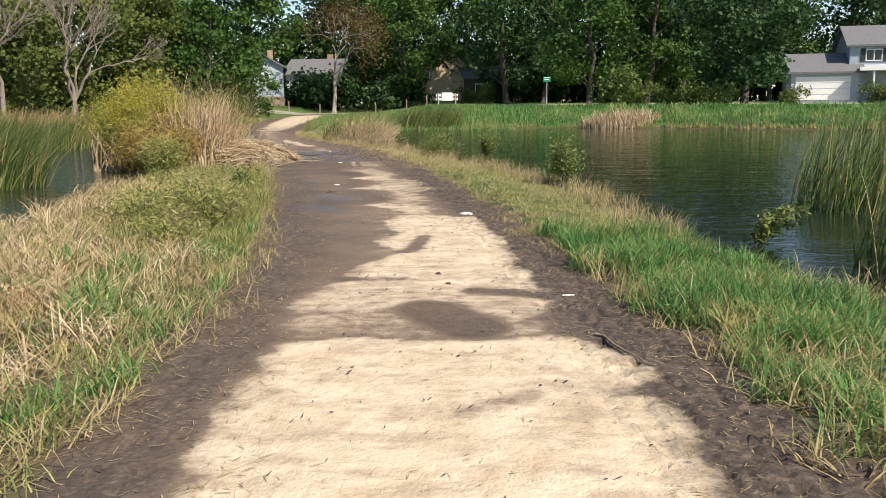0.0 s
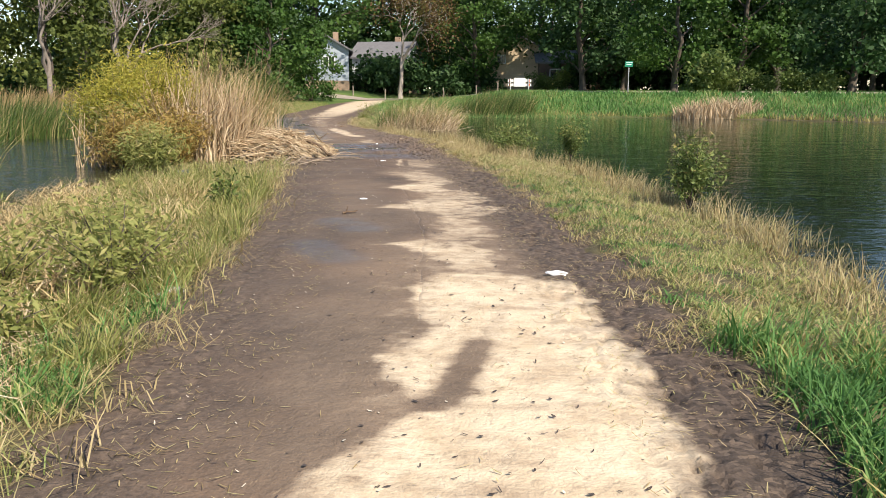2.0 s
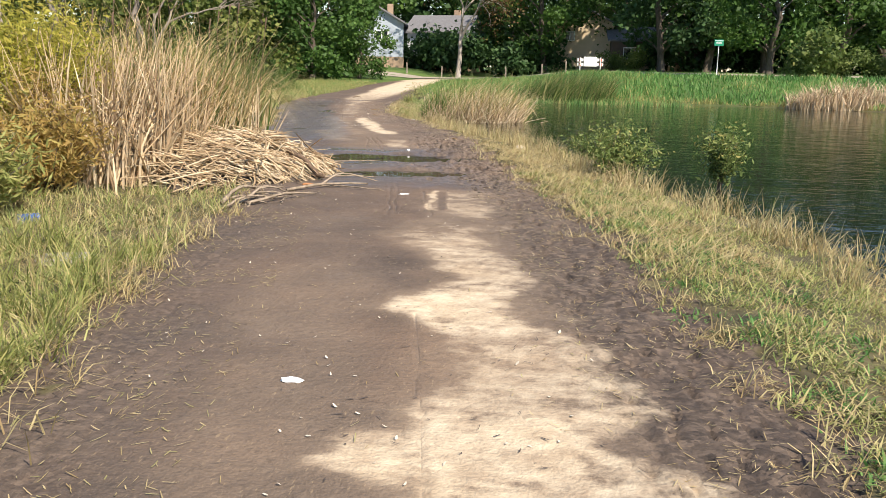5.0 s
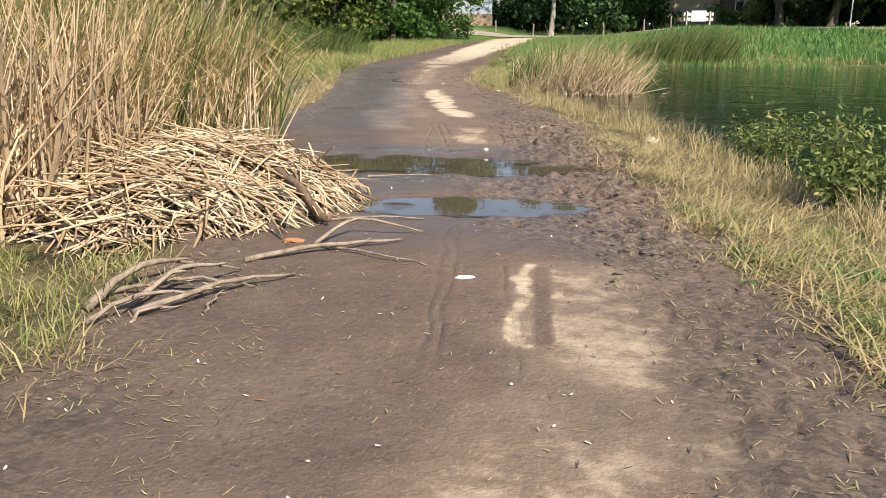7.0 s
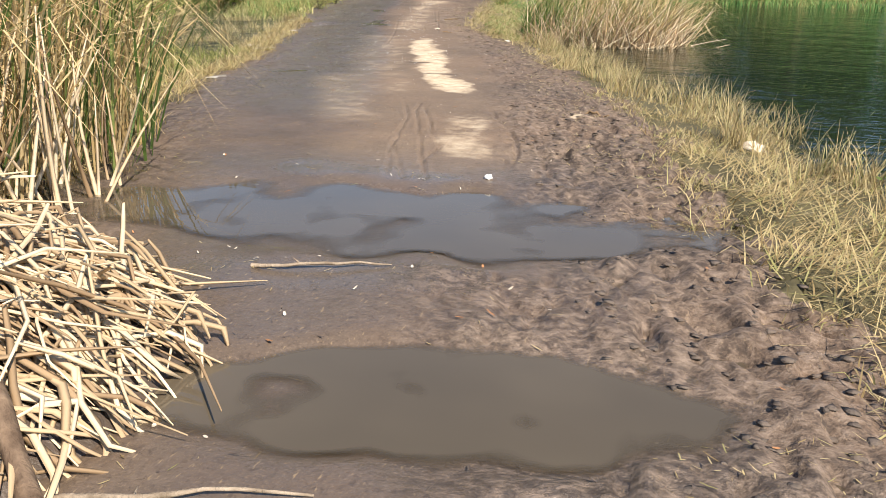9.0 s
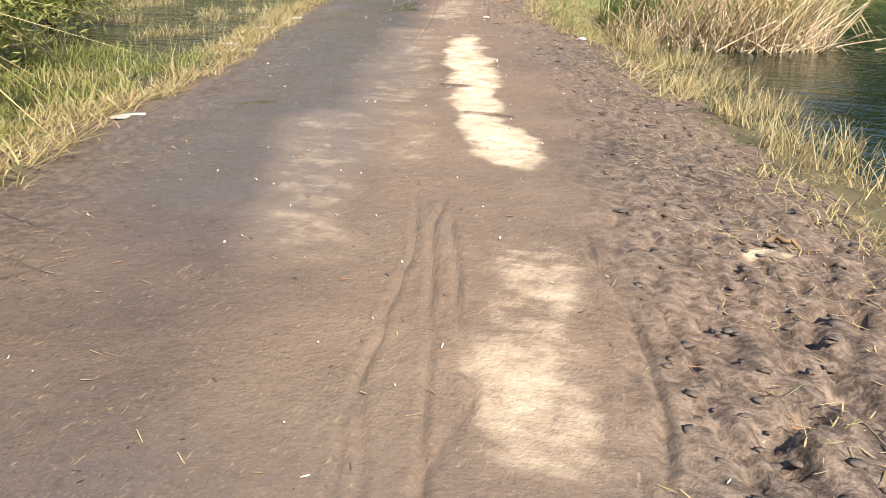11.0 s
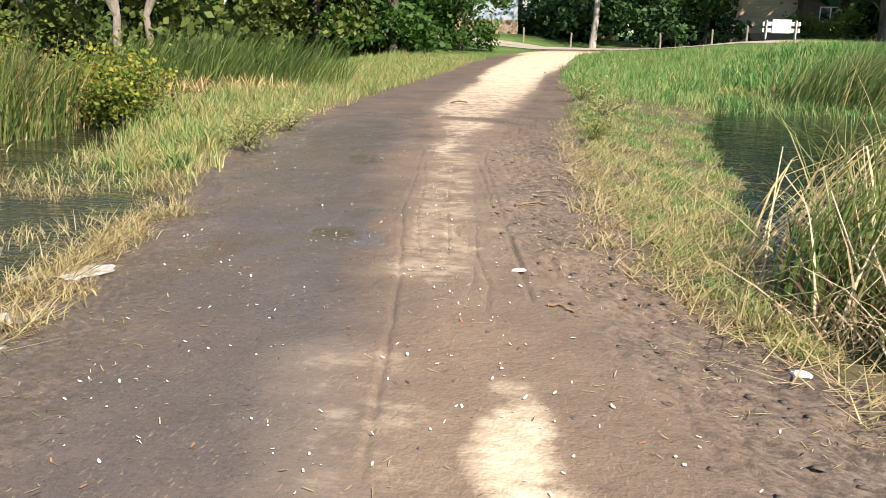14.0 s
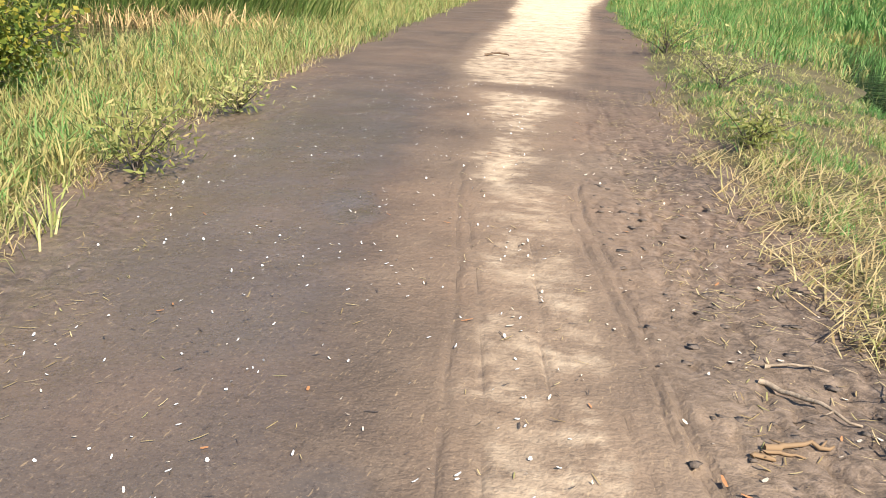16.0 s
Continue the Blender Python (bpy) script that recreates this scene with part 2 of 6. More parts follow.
M_WILLOW = blade_material("yellow_green_leaf", (0.0, (0.22, 0.23, 0.035)), (0.5, (0.41, 0.39, 0.06)), (1.0, (0.58, 0.48, 0.11)), light=0.45)
M_SHRUB = blade_material("shrub_leaf", (0.0, (0.075, 0.115, 0.03)), (0.5, (0.165, 0.225, 0.06)), (0.9, (0.29, 0.33, 0.11)), (1.0, (0.44, 0.37, 0.12)))
M_YELLOW = blade_material("yellow_leaf", (0.0, (0.085, 0.145, 0.025)), (0.5, (0.19, 0.24, 0.04)), (1.0, (0.46, 0.37, 0.06)))
M_LEAF_A = blade_material("tree_leaf", (0.0, (0.030, 0.068, 0.014)), (0.5, (0.061, 0.135, 0.024)), (1.0, (0.115, 0.203, 0.041)), light=0.3)
M_LEAF_B = blade_material("dark_tree_leaf", (0.0, (0.018, 0.046, 0.016)), (0.5, (0.039, 0.091, 0.026)), (1.0, (0.072, 0.143, 0.046)), light=0.25)
M_LEAF_C = blade_material("olive_tree_leaf", (0.0, (0.068, 0.095, 0.020)), (0.5, (0.135, 0.176, 0.038)), (1.0, (0.230, 0.257, 0.068)), light=0.3)
M_LEAF_D = blade_material("russet_tree_leaf", (0.0, (0.07, 0.04, 0.018)), (0.5, (0.13, 0.075, 0.03)), (1.0, (0.15, 0.15, 0.035)), light=0.3)
M_BARK = bark_material("grey_brown_bark", (0.05, 0.04, 0.03), (0.15, 0.125, 0.10))
M_BARK_PALE = bark_material("bleached_bark", (0.20, 0.17, 0.14), (0.42, 0.38, 0.33))
M_STICK = bark_material("weathered_stick", (0.15, 0.115, 0.08), (0.40, 0.325, 0.245), 14.0)
M_LOG = bark_material("brown_log", (0.07, 0.045, 0.03), (0.22, 0.155, 0.105), 14.0)
M_MUDDY = plain_material("wet_mud", (0.085, 0.065, 0.052), 0.55, 0.4, 6.0, bump=0.8)
M_CHIP = plain_material("pale_wood_chip", (0.62, 0.54, 0.43), 0.75, 0.3, 20.0)
M_WHITE = plain_material("white_plastic", (0.80, 0.80, 0.78), 0.45, 0.1, 9.0)
M_FOAM = plain_material("grey_foam", (0.40, 0.37, 0.33), 0.6, 0.45, 25.0, bump=0.8)
M_FROTH = plain_material("grey_white_froth", (0.60, 0.58, 0.55), 0.5, 0.35, 18.0, bump=0.6)
M_BLUE = plain_material("blue_plastic", (0.03, 0.10, 0.32), 0.35, 0.2, 9.0)
M_ORANGE = plain_material("orange_leaf", (0.40, 0.19, 0.08), 0.7, 0.3, 20.0)


# ---- plan: the causeway, its edges and the two ponds ----
def table(*pairs):
    ys, xs = zip(*pairs)
    return lambda y: np.interp(y, ys, xs)


left_edge = table((-40, 0.5), (0, -1.0), (5, -1.12), (7.6, -1.2), (10, -1.6), (12.4, -2.0), (15.3, -2.6), (18.4, -3.4), (21.6, -4.1), (24, -5.0),
                  (27.5, -6.55), (30, -7.45), (33, -8.25), (36, -9.35), (41, -11.2), (45.5, -12.2), (56, -13.6), (68, -15.2), (78, -15.6), (88, -14.0), (100, -9.0))
right_edge = table((-40, 3.5), (0, 2.4), (4.7, 2.15), (6.7, 1.95), (9.5, 1.5), (12.3, 1.2), (16.7, 0.5), (19, 0.0), (21.3, -0.5), (24.6, -1.5),
                   (29.3, -2.6), (32.2, -3.6), (35.2, -4.7), (37.3, -6.0), (45.4, -7.7), (53, -8.8), (60, -10.2), (76, -11.8), (88, -10.0), (100, -5.0))
right_shore = table((-40, 5.0), (4, 4.0), (8.4, 3.5), (10, 3.1), (12.5, 3.0), (15.7, 2.8), (17, 2.3), (20, 1.8), (22, 1.25), (24.2, 0.2),
                    (27.4, -0.8), (30, -1.7), (32, -3.2), (34, -4.0), (36, -4.9), (38.2, -5.1), (46, -5.5), (54, -5.3), (60, -5.0))
left_shore = table((-40, -4.5), (0, -4.8), (8, -4.6), (12, -4.4), (16, -5.0), (20, -6.2), (24, -8.5), (28, -9.2), (30, -8.4), (31, -8.0), (33, -8.5), (36, -9.5), (37.5, -9.85), (38.4, -10.4),
                   (40, -11.8), (42, -13.0), (45, -15.2), (52, -17.0), (62, -19.5), (72, -24.0), (80, -26.0))
far_shore = table((-6, 55.5), (-2, 54.5), (8, 52), (15, 48.5), (22, 45), (40, 38), (80, 22), (200, 0))
WATER = -0.10


def smooth(a, b, v):
    k = np.clip((v - a) / (b - a), 0, 1)
    return k * k * (3 - 2 * k)


@functools.lru_cache(maxsize=None)
def wave_set(size, seed):
    r = np.random.default_rng(seed)
    return [(r.uniform(0, 6.28), r.uniform(0.7, 1.6) * 6.28 / size, *r.uniform(0, 6.28, 2)) for _ in range(5)]


def waves(x, y, size, seed):
    """Soft noise from a few turned sine waves, about -1 to 1."""
    total = 0
    for a, f, p, q in wave_set(size, seed):
        c, s = math.cos(a), math.sin(a)
        total = total + np.sin((x * c + y * s) * f + p + np.sin((y * c - x * s) * f * 0.7 + q) * 1.2)
    return total / 3.2


def grain(x, y, size, seed):
    """Uneven lattice noise, -1 to 1."""
    u, v = x / size, y / size
    iu, iv = np.floor(u).astype(np.int64), np.floor(v).astype(np.int64)
    fu, fv = u - iu, v - iv
    fu, fv = fu * fu * (3 - 2 * fu), fv * fv * (3 - 2 * fv)

    def at(a, b):
        h = (a * 374761393 + b * 668265263 + seed * 144665) & 0xFFFFFFFF
        h = ((h ^ (h >> 13)) * 1274126177) & 0xFFFFFFFF
        return ((h >> 8) & 0xFFFF) / 32767.5 - 1
    top = at(iu, iv) * (1 - fu) + at(iu + 1, iv) * fu
    low = at(iu, iv + 1) * (1 - fu) + at(iu + 1, iv + 1) * fu
    return top * (1 - fv) + low * fv


def dents(x, y, cell, seed):
    """Trodden hollows, one to a cell, long, turned and some missing: 0 to 1."""
    iu, iv = np.floor(x / cell), np.floor(y / cell)
    best = np.zeros_like(x)
    for du in (-1, 0, 1):
        for dv in (-1, 0, 1):
            cu, cv = iu + du, iv + dv
            a, b, c, d = (grain(cu * 1.0, cv * 1.0, 1.0, seed + k) for k in range(4))
            px, py = x - (cu + 0.5 + 0.42 * a) * cell, y - (cv + 0.5 + 0.42 * b) * cell
            turn = 1.2 + c * 0.9
            w, h = px * np.cos(turn) + py * np.sin(turn), py * np.cos(turn) - px * np.sin(turn)
            k = np.sqrt((w / (0.48 * cell)) ** 2 + (h / (0.21 * cell)) ** 2)
            best = np.maximum(best, smooth(1.0, 0.35, k) * (d > -0.35))
    return best


# deep hoof holes in the soft side of the path
HOLES = ((-2.79, 27.89, 0.06), (-2.91, 27.71, 0.05), (-3.01, 27.53, 0.05), (-2.57, 27.10, 0.06), (-2.41, 27.09, 0.05), (-2.68, 27.06, 0.05), (-2.75, 26.97, 0.04), (-2.96, 27.43, 0.05),
         (-2.5, 27.6, 0.05), (-1.95, 24.76, 0.07), (-1.7, 24.9, 0.07), (-1.5, 25.0, 0.06))


def trodden(lat, y):
    """How much the soft mud is churned: the deep stretch by the puddles, and the margins."""
    low = np.where(y < 25, -0.05, 0.28)
    deep = smooth(low, low + 0.4, lat) * smooth(1.22, 1.0, lat) * smooth(22.4, 23.4, y) * smooth(31.5, 28, y)
    side = smooth(0.38, 0.68, lat) * smooth(1.22, 1.0, lat) * smooth(2, 4, y) * smooth(48, 42, y)
    other = smooth(0.55, 0.8, -lat) * smooth(1.22, 1.0, -lat) * smooth(2, 4, y) * smooth(48, 42, y)
    return deep, np.maximum(side, 0.55 * other)


def mud_relief(x, y, lat):
    deep_all, side_all = trodden(lat, y)
    out = np.zeros_like(x)
    pick = deep_all + side_all > 0.01
    if not np.any(pick):
        return out
    x, y, deep, side = x[pick], y[pick], deep_all[pick], side_all[pick]
    lumps = 0.5 * grain(x, y, 0.17, 51) + 0.55 * grain(x, y, 0.085, 52) + 0.35 * grain(x, y, 0.05, 53)
    z = (deep * 0.026 + side * 0.020) * lumps - deep * 0.036 * dents(x, y, 0.21, 54) - side * 0.028 * dents(x, y, 0.14, 60)
    for hx, hy, hr in HOLES:
        k = np.sqrt(((x - hx) / (hr * 1.5)) ** 2 + ((y - hy) / (hr * 1.2)) ** 2)
        z = z - 0.06 * smooth(1.1, 0.3, k) + 0.018 * np.exp(-((k - 1.35) / 0.3) ** 2)
    out[pick] = z
    return out


PUDDLES = ((-3.7, 25.75, 1.75, 0.62, 0.10), (-2.85, 23.9, 1.05, 0.42, 0.22))


def ground_height(x, y, relief=True):
    l, r = left_edge(y), right_edge(y)
    centre, half = (l + r) / 2, (r - l) / 2
    lat = (x - centre) / half
    # level of the dry land: the causeway low, the far bank and the yards higher
    level = 0.012 * np.clip(lat, -1, 1) * half + 0.015 * (1 - np.clip(np.abs(lat), 0, 1) ** 2)
    level = level + 0.05 * smooth(1.0, 1.25, lat) - 0.02 * smooth(1.0, 1.2, -lat)
    off = np.maximum(np.abs(x - centre) - half, 0)
    inland = smooth(57, 98, y) * (0.35 + 0.65 * smooth(0, 9, off)) * 1.25
    bank = smooth(0, 7.5, y - far_shore(x)) * smooth(-6.5, -1, x) * 0.95
    level = level + np.maximum(inland, bank)
    # distance into the ponds, negative on land
    dr = np.minimum(x - right_shore(y), far_shore(x) - y) + waves(x, y, 2.2, 3) * 0.12
    dl = np.minimum(np.minimum(left_shore(y) - x, 73 - y), x + 48) + waves(x, y, 2.5, 4) * 0.25
    d = np.maximum(dr, dl)
    bed = WATER - 0.03 - np.clip(d, 0, 4) * 0.2
    shore = WATER + 0.015 + np.clip(-d, 0, 40) * np.where(bank > 0.01, 0.16, 0.085)
    z = np.where(d > 0, bed, np.minimum(level, shore))
    # wet, broken ground among the grass on the low side
    low = smooth(1.05, 1.35, -lat) * smooth(60, 50, y)
    pool = 0.055 * smooth(9.2, 10.2, y) * smooth(14, 12.8, y) * smooth(1.0, 1.15, -lat) + 0.04 * smooth(30, 32, y) * smooth(41, 38, y)
    z = np.where(d > 0, z, z - low * (0.05 + pool + 0.055 * waves(x, y, 1.3, 5)))
    # bumps
    on_path = smooth(1.15, 0.9, np.abs(lat)) * smooth(70, 60, y)
    z = z + waves(x, y, 0.9, 6) * 0.006 * on_path + waves(x, y, 2.0, 7) * 0.02 * (1 - on_path) * (d < 0)
    if relief:
        z = z + mud_relief(x, y, lat)
    for px, py, rx, ry, turn in PUDDLES:
        c, s = math.cos(turn), math.sin(turn)
        u, v = ((x - px) * c + (y - py) * s) / rx, ((y - py) * c - (x - px) * s) / ry
        k = np.sqrt(u * u + v * v) + waves(x, y, 1.1, 11) * 0.10 + grain(x, y, 0.3, 15) * 0.12
        dip = smooth(1.25, 0.75, k)
        z = z * (1 - dip) + dip * (-0.043 + 0.010 * waves(x, y, 0.7, 12) + 0.016 * grain(x, y, 0.28, 13) + 0.006 * grain(x, y, 0.09, 14))
    return z


# ---- mesh builders ----
def mesh_from(name, verts, faces, material, smooth_shade=False, **attrs):
    """A mesh from arrays: faces n x 3 or n x 4; attrs: a float per vertex."""
    verts = np.ascontiguousarray(verts, dtype=np.float32)
    faces = np.ascontiguousarray(faces, dtype=np.int32)
    me = bpy.data.meshes.new(name)
    n, k = faces.shape
    me.vertices.add(len(verts))
    me.vertices.foreach_set("co", verts.ravel())
    me.loops.add(n * k)
    me.loops.foreach_set("vertex_index", faces.ravel())
    me.polygons.add(n)
    me.polygons.foreach_set("loop_start", np.arange(0, n * k, k, dtype=np.int32))
    me.polygons.foreach_set("loop_total", np.full(n, k, dtype=np.int32))
    me.update(calc_edges=True)
    if smooth_shade:
        me.polygons.foreach_set("use_smooth", np.ones(n, dtype=bool))
    for key, values in attrs.items():
        a = me.attributes.new(key, "FLOAT", "POINT")
        a.data.foreach_set("value", np.ascontiguousarray(values, dtype=np.float32))
    me.materials.append(material)
    me.validate()
    return me


def under(ob, parent):
    ob.parent = parent
    return ob


def part(name, bm, material, parent, label=""):
    me = bpy.data.meshes.new(name)
    bm.to_mesh(me)
    bm.free()
    me.materials.append(material)
    ob = new(name, me)
    if parent:
        ob.parent = parent
    return tagged(ob, label)


def empty(name, x=0.0, y=0.0, z=0.0, turn=0.0):
    ob = new(name)
    ob.empty_display_size = 0.2
    ob.matrix_basis = pose(x, y, z, 0, 0, turn)
    return ob


def box_bm(sx, sy, sz, x=0, y=0, z=0, bevel=0.0, bm=None):
    """A box on z, with softened edges; adds to bm if given."""
    bm = bm or bmesh.new()
    made = bmesh.ops.create_cube(bm, size=1, matrix=Matrix.Translation((x, y, z + sz / 2)) @ Matrix.Diagonal((sx, sy, sz, 1)))
    if bevel:
        edges = list({e for v in made["verts"] for e in v.link_edges})
        bmesh.ops.bevel(bm, geom=edges, offset=bevel, segments=1, affect="EDGES")
    return bm


def blades(base, height, width, az, lean, droop, segs=3, r=None):
    """Strips that rise from base and lean and droop towards az. Returns verts, quads and the number of verts a blade."""
    n = len(base)
    r = r or rng
    side = az + np.pi / 2 + r.uniform(-1.0, 1.0, n)
    verts = np.empty((n, (segs + 1) * 2, 3))
    reach, rise, step = np.zeros(n), np.zeros(n), height / segs
    for i in range(segs + 1):
        k = i / segs
        if i:
            tilt = lean + droop * 2.3 * ((i - 0.5) / segs) ** 2
            reach, rise = reach + np.sin(tilt) * step, rise + np.cos(tilt) * step
        w = width * (1 - k ** 2.2) * 0.5 + 0.0006
        cx, cy, cz = base[:, 0] + np.cos(az) * reach, base[:, 1] + np.sin(az) * reach, base[:, 2] + np.maximum(rise, 0.004 * k)
        for s, sign in ((0, 1), (1, -1)):
            verts[:, i * 2 + s, 0] = cx + np.cos(side) * w * sign
            verts[:, i * 2 + s, 1] = cy + np.sin(side) * w * sign
            verts[:, i * 2 + s, 2] = cz
    m = (segs + 1) * 2
    quad = np.array([[i * 2, i * 2 + 1, i * 2 + 3, i * 2 + 2] for i in range(segs)])
    faces = (np.arange(n)[:, None, None] * m + quad[None]).reshape(-1, 4)
    return verts.reshape(-1, 3), faces, m


def blade_mesh(name, base, height, width, az, lean, droop, material, segs=3, tone=None):
    v, f, m = blades(base, height, width, az, lean, droop, segs)
    tone = rng.random(len(base)) if tone is None else tone
    return mesh_from(name, v, f, material, tone=np.repeat(np.clip(tone, 0, 1), m))


def tube(points, radii, sides=5):
    """A tapered round bar along points: verts and quads."""
    p = np.asarray(points, dtype=float)
    radii = np.asarray(radii, dtype=float)
    t = np.gradient(p, axis=0)
    t /= np.linalg.norm(t, axis=1)[:, None] + 1e-9
    up = np.where(np.abs(t[:, 2:3]) > 0.9, np.array([[1.0, 0, 0]]), np.array([[0, 0, 1.0]]))
    a = np.cross(t, up)
    a /= np.linalg.norm(a, axis=1)[:, None] + 1e-9
    b = np.cross(t, a)
    ang = np.arange(sides) / sides * 2 * np.pi
    ring = a[:, None] * np.cos(ang)[None, :, None] + b[:, None] * np.sin(ang)[None, :, None]
    v = (p[:, None] + ring * radii[:, None, None]).reshape(-1, 3)
    i = np.arange(len(p) - 1)[:, None] * sides
    j = np.arange(sides)[None]
    k = (j + 1) % sides
    f = np.stack([i + j, i + k, i + sides + k, i + sides + j], axis=-1).reshape(-1, 4)
    caps = []
    for start in (0, (len(p) - 1) * sides):
        for q in range(1, sides - 1, 2):
            caps.append([start, start + q, start + q + 1, start + min(q + 2, sides - 1)] if q + 2 < sides else [start, start + q, start + q + 1, start + q + 1])
    caps = [c for c in caps if len(set(c)) == 4]
    if caps:
        f = np.vstack([f, caps])
    return v, f


def join(pieces):
    vs, fs, n = [], [], 0
    for v, f in pieces:
        vs.append(v)
        fs.append(f + n)
        n += len(v)
    return np.vstack(vs), np.vstack(fs)


def leaf_cloud(centres, size, r, stretch=1.6, upright=0.3):
    """Rhombic, slightly folded leaves at the centres."""
    n = len(centres)
    a = r.normal(size=(n, 3))
    a[:, 2] = a[:, 2] * 0.7 + upright
    a /= np.linalg.norm(a, axis=1)[:, None]
    b = np.cross(a, r.normal(size=(n, 3)))
    b /= np.linalg.norm(b, axis=1)[:, None]
    c = np.cross(a, b)
    s = (size * r.uniform(0.6, 1.35, n))[:, None]
    v = np.stack([centres - a * s * stretch * 0.5, centres + b * s * 0.5 + c * s * 0.12, centres + a * s * stretch * 0.5, centres - b * s * 0.5 + c * s * 0.12], axis=1)
    f = np.arange(n * 4).reshape(n, 4)
    return v.reshape(-1, 3), f


# ---- ground, ponds, puddles ----
def capsule(x, y, x0, y0, x1, y1, r, s):
    dx, dy = x1 - x0, y1 - y0
    k = np.clip(((x - x0) * dx + (y - y0) * dy) / (dx * dx + dy * dy + 1e-6), 0, 1)
    d = np.hypot(x - x0 - k * dx, y - y0 - k * dy)
    return s * smooth(r * 1.75, r * 0.3, d)


def band(*rows, soft=1.0):
    """Bared stone between two edges that wander along y; rows of y, left, right, strength."""
    ys, ls, rs, ss = zip(*rows)

    def lay(x, y):
        l, r = np.interp(y, ys, ls), np.interp(y, ys, rs)
        k = np.minimum(x - l, r - x)
        return np.interp(y, ys, ss, 0, 0) * smooth(-0.26 * soft, 0.20 * soft, k)
    return lay


BARE = (
    band((-30, -0.4, 1.5, 1), (4, -0.47, 1.56, 1.05), (5.6, -0.52, 1.56, 1.05), (6.1, -0.5, 1.44, 1.05), (6.2, -0.5, 1.40, 0.8), (6.27, -0.5, 1.3, 0.25), (6.36, -0.6, 1.25, 0.42), (6.8, -0.65, 1.22, 0.50),
         (7.2, -0.70, 1.35, 0.56), (8.0, -0.42, 1.2, 0.74), (8.7, -0.26, 1.05, 1.0), (9.3, 0.02, 1.0, 1.0), (10.0, -0.26, 1.0, 1.0), (10.6, -0.17, 0.93, 1.0), (11.2, -0.28, 0.85, 0.95),
         (11.65, -0.32, 0.8, 0.92), (11.95, -0.30, 0.5, 0.8), (12.12, -0.3, 0.35, 0.42), (12.35, -0.25, 0.25, 0.6), (12.9, -0.45, 0.2, 0.72), (13.2, -0.95, 0.0, 0.66), (13.4, -0.6, 0.2, 0.45),
         (14.0, -0.5, 0.2, 0.50), (14.5, -0.6, -0.1, 0.52), (15.0, -0.5, 0.1, 0.52), (15.3, -0.9, 0.2, 0.50), (15.65, -1.35, 0.15, 0.60), (15.95, -1.05, -0.35, 0.62), (16.3, -1.0, 0.05, 0.50),
         (17.1, -1.1, -0.1, 0.46), (17.55, -1.55, -0.75, 0.76), (17.85, -1.5, -0.8, 0.70), (18.3, -1.2, -0.65, 0.52), (19.2, -1.7, -0.9, 0.50), (19.8, -2.1, -1.1, 0.42), (20.6, -1.8, -1.2, 0.28),
         (21.0, -1.95, -1.3, 0.40), (22.15, -2.1, -1.4, 0.38), (22.5, -2.1, -1.5, 0.0)),
    band((29.75, -4.45, -4.2, 0.3), (30.0, -4.56, -4.26, 0.78), (30.5, -4.88, -4.46, 0.82), (30.9, -5.03, -4.72, 0.82), (31.5, -5.34, -4.99, 0.82), (32.0, -5.53, -5.15, 0.84), (33.0, -5.92, -5.42, 0.82),
         (33.6, -6.12, -5.7, 0.82), (34.0, -6.22, -5.9, 0.7), (34.35, -6.34, -6.02, 0.82), (34.75, -6.45, -6.15, 0.66), (35.2, -6.55, -6.3, 0.3), soft=0.75),
    band((40.6, -8.5, -8.2, 0.25), (42.2, -8.95, -8.45, 0.60), (43.2, -9.1, -8.5, 0.42), (44.4, -9.5, -8.6, 0.52), (46.7, -10.3, -8.9, 0.50), (48.3, -10.7, -9.0, 0.52), (54, -11.5, -9.7, 0.72),
         (58, -12.2, -10.4, 1.0), (66, -13.5, -11.0, 0.95), (84, -15.5, -11.5, 0.95), soft=2.0),
)


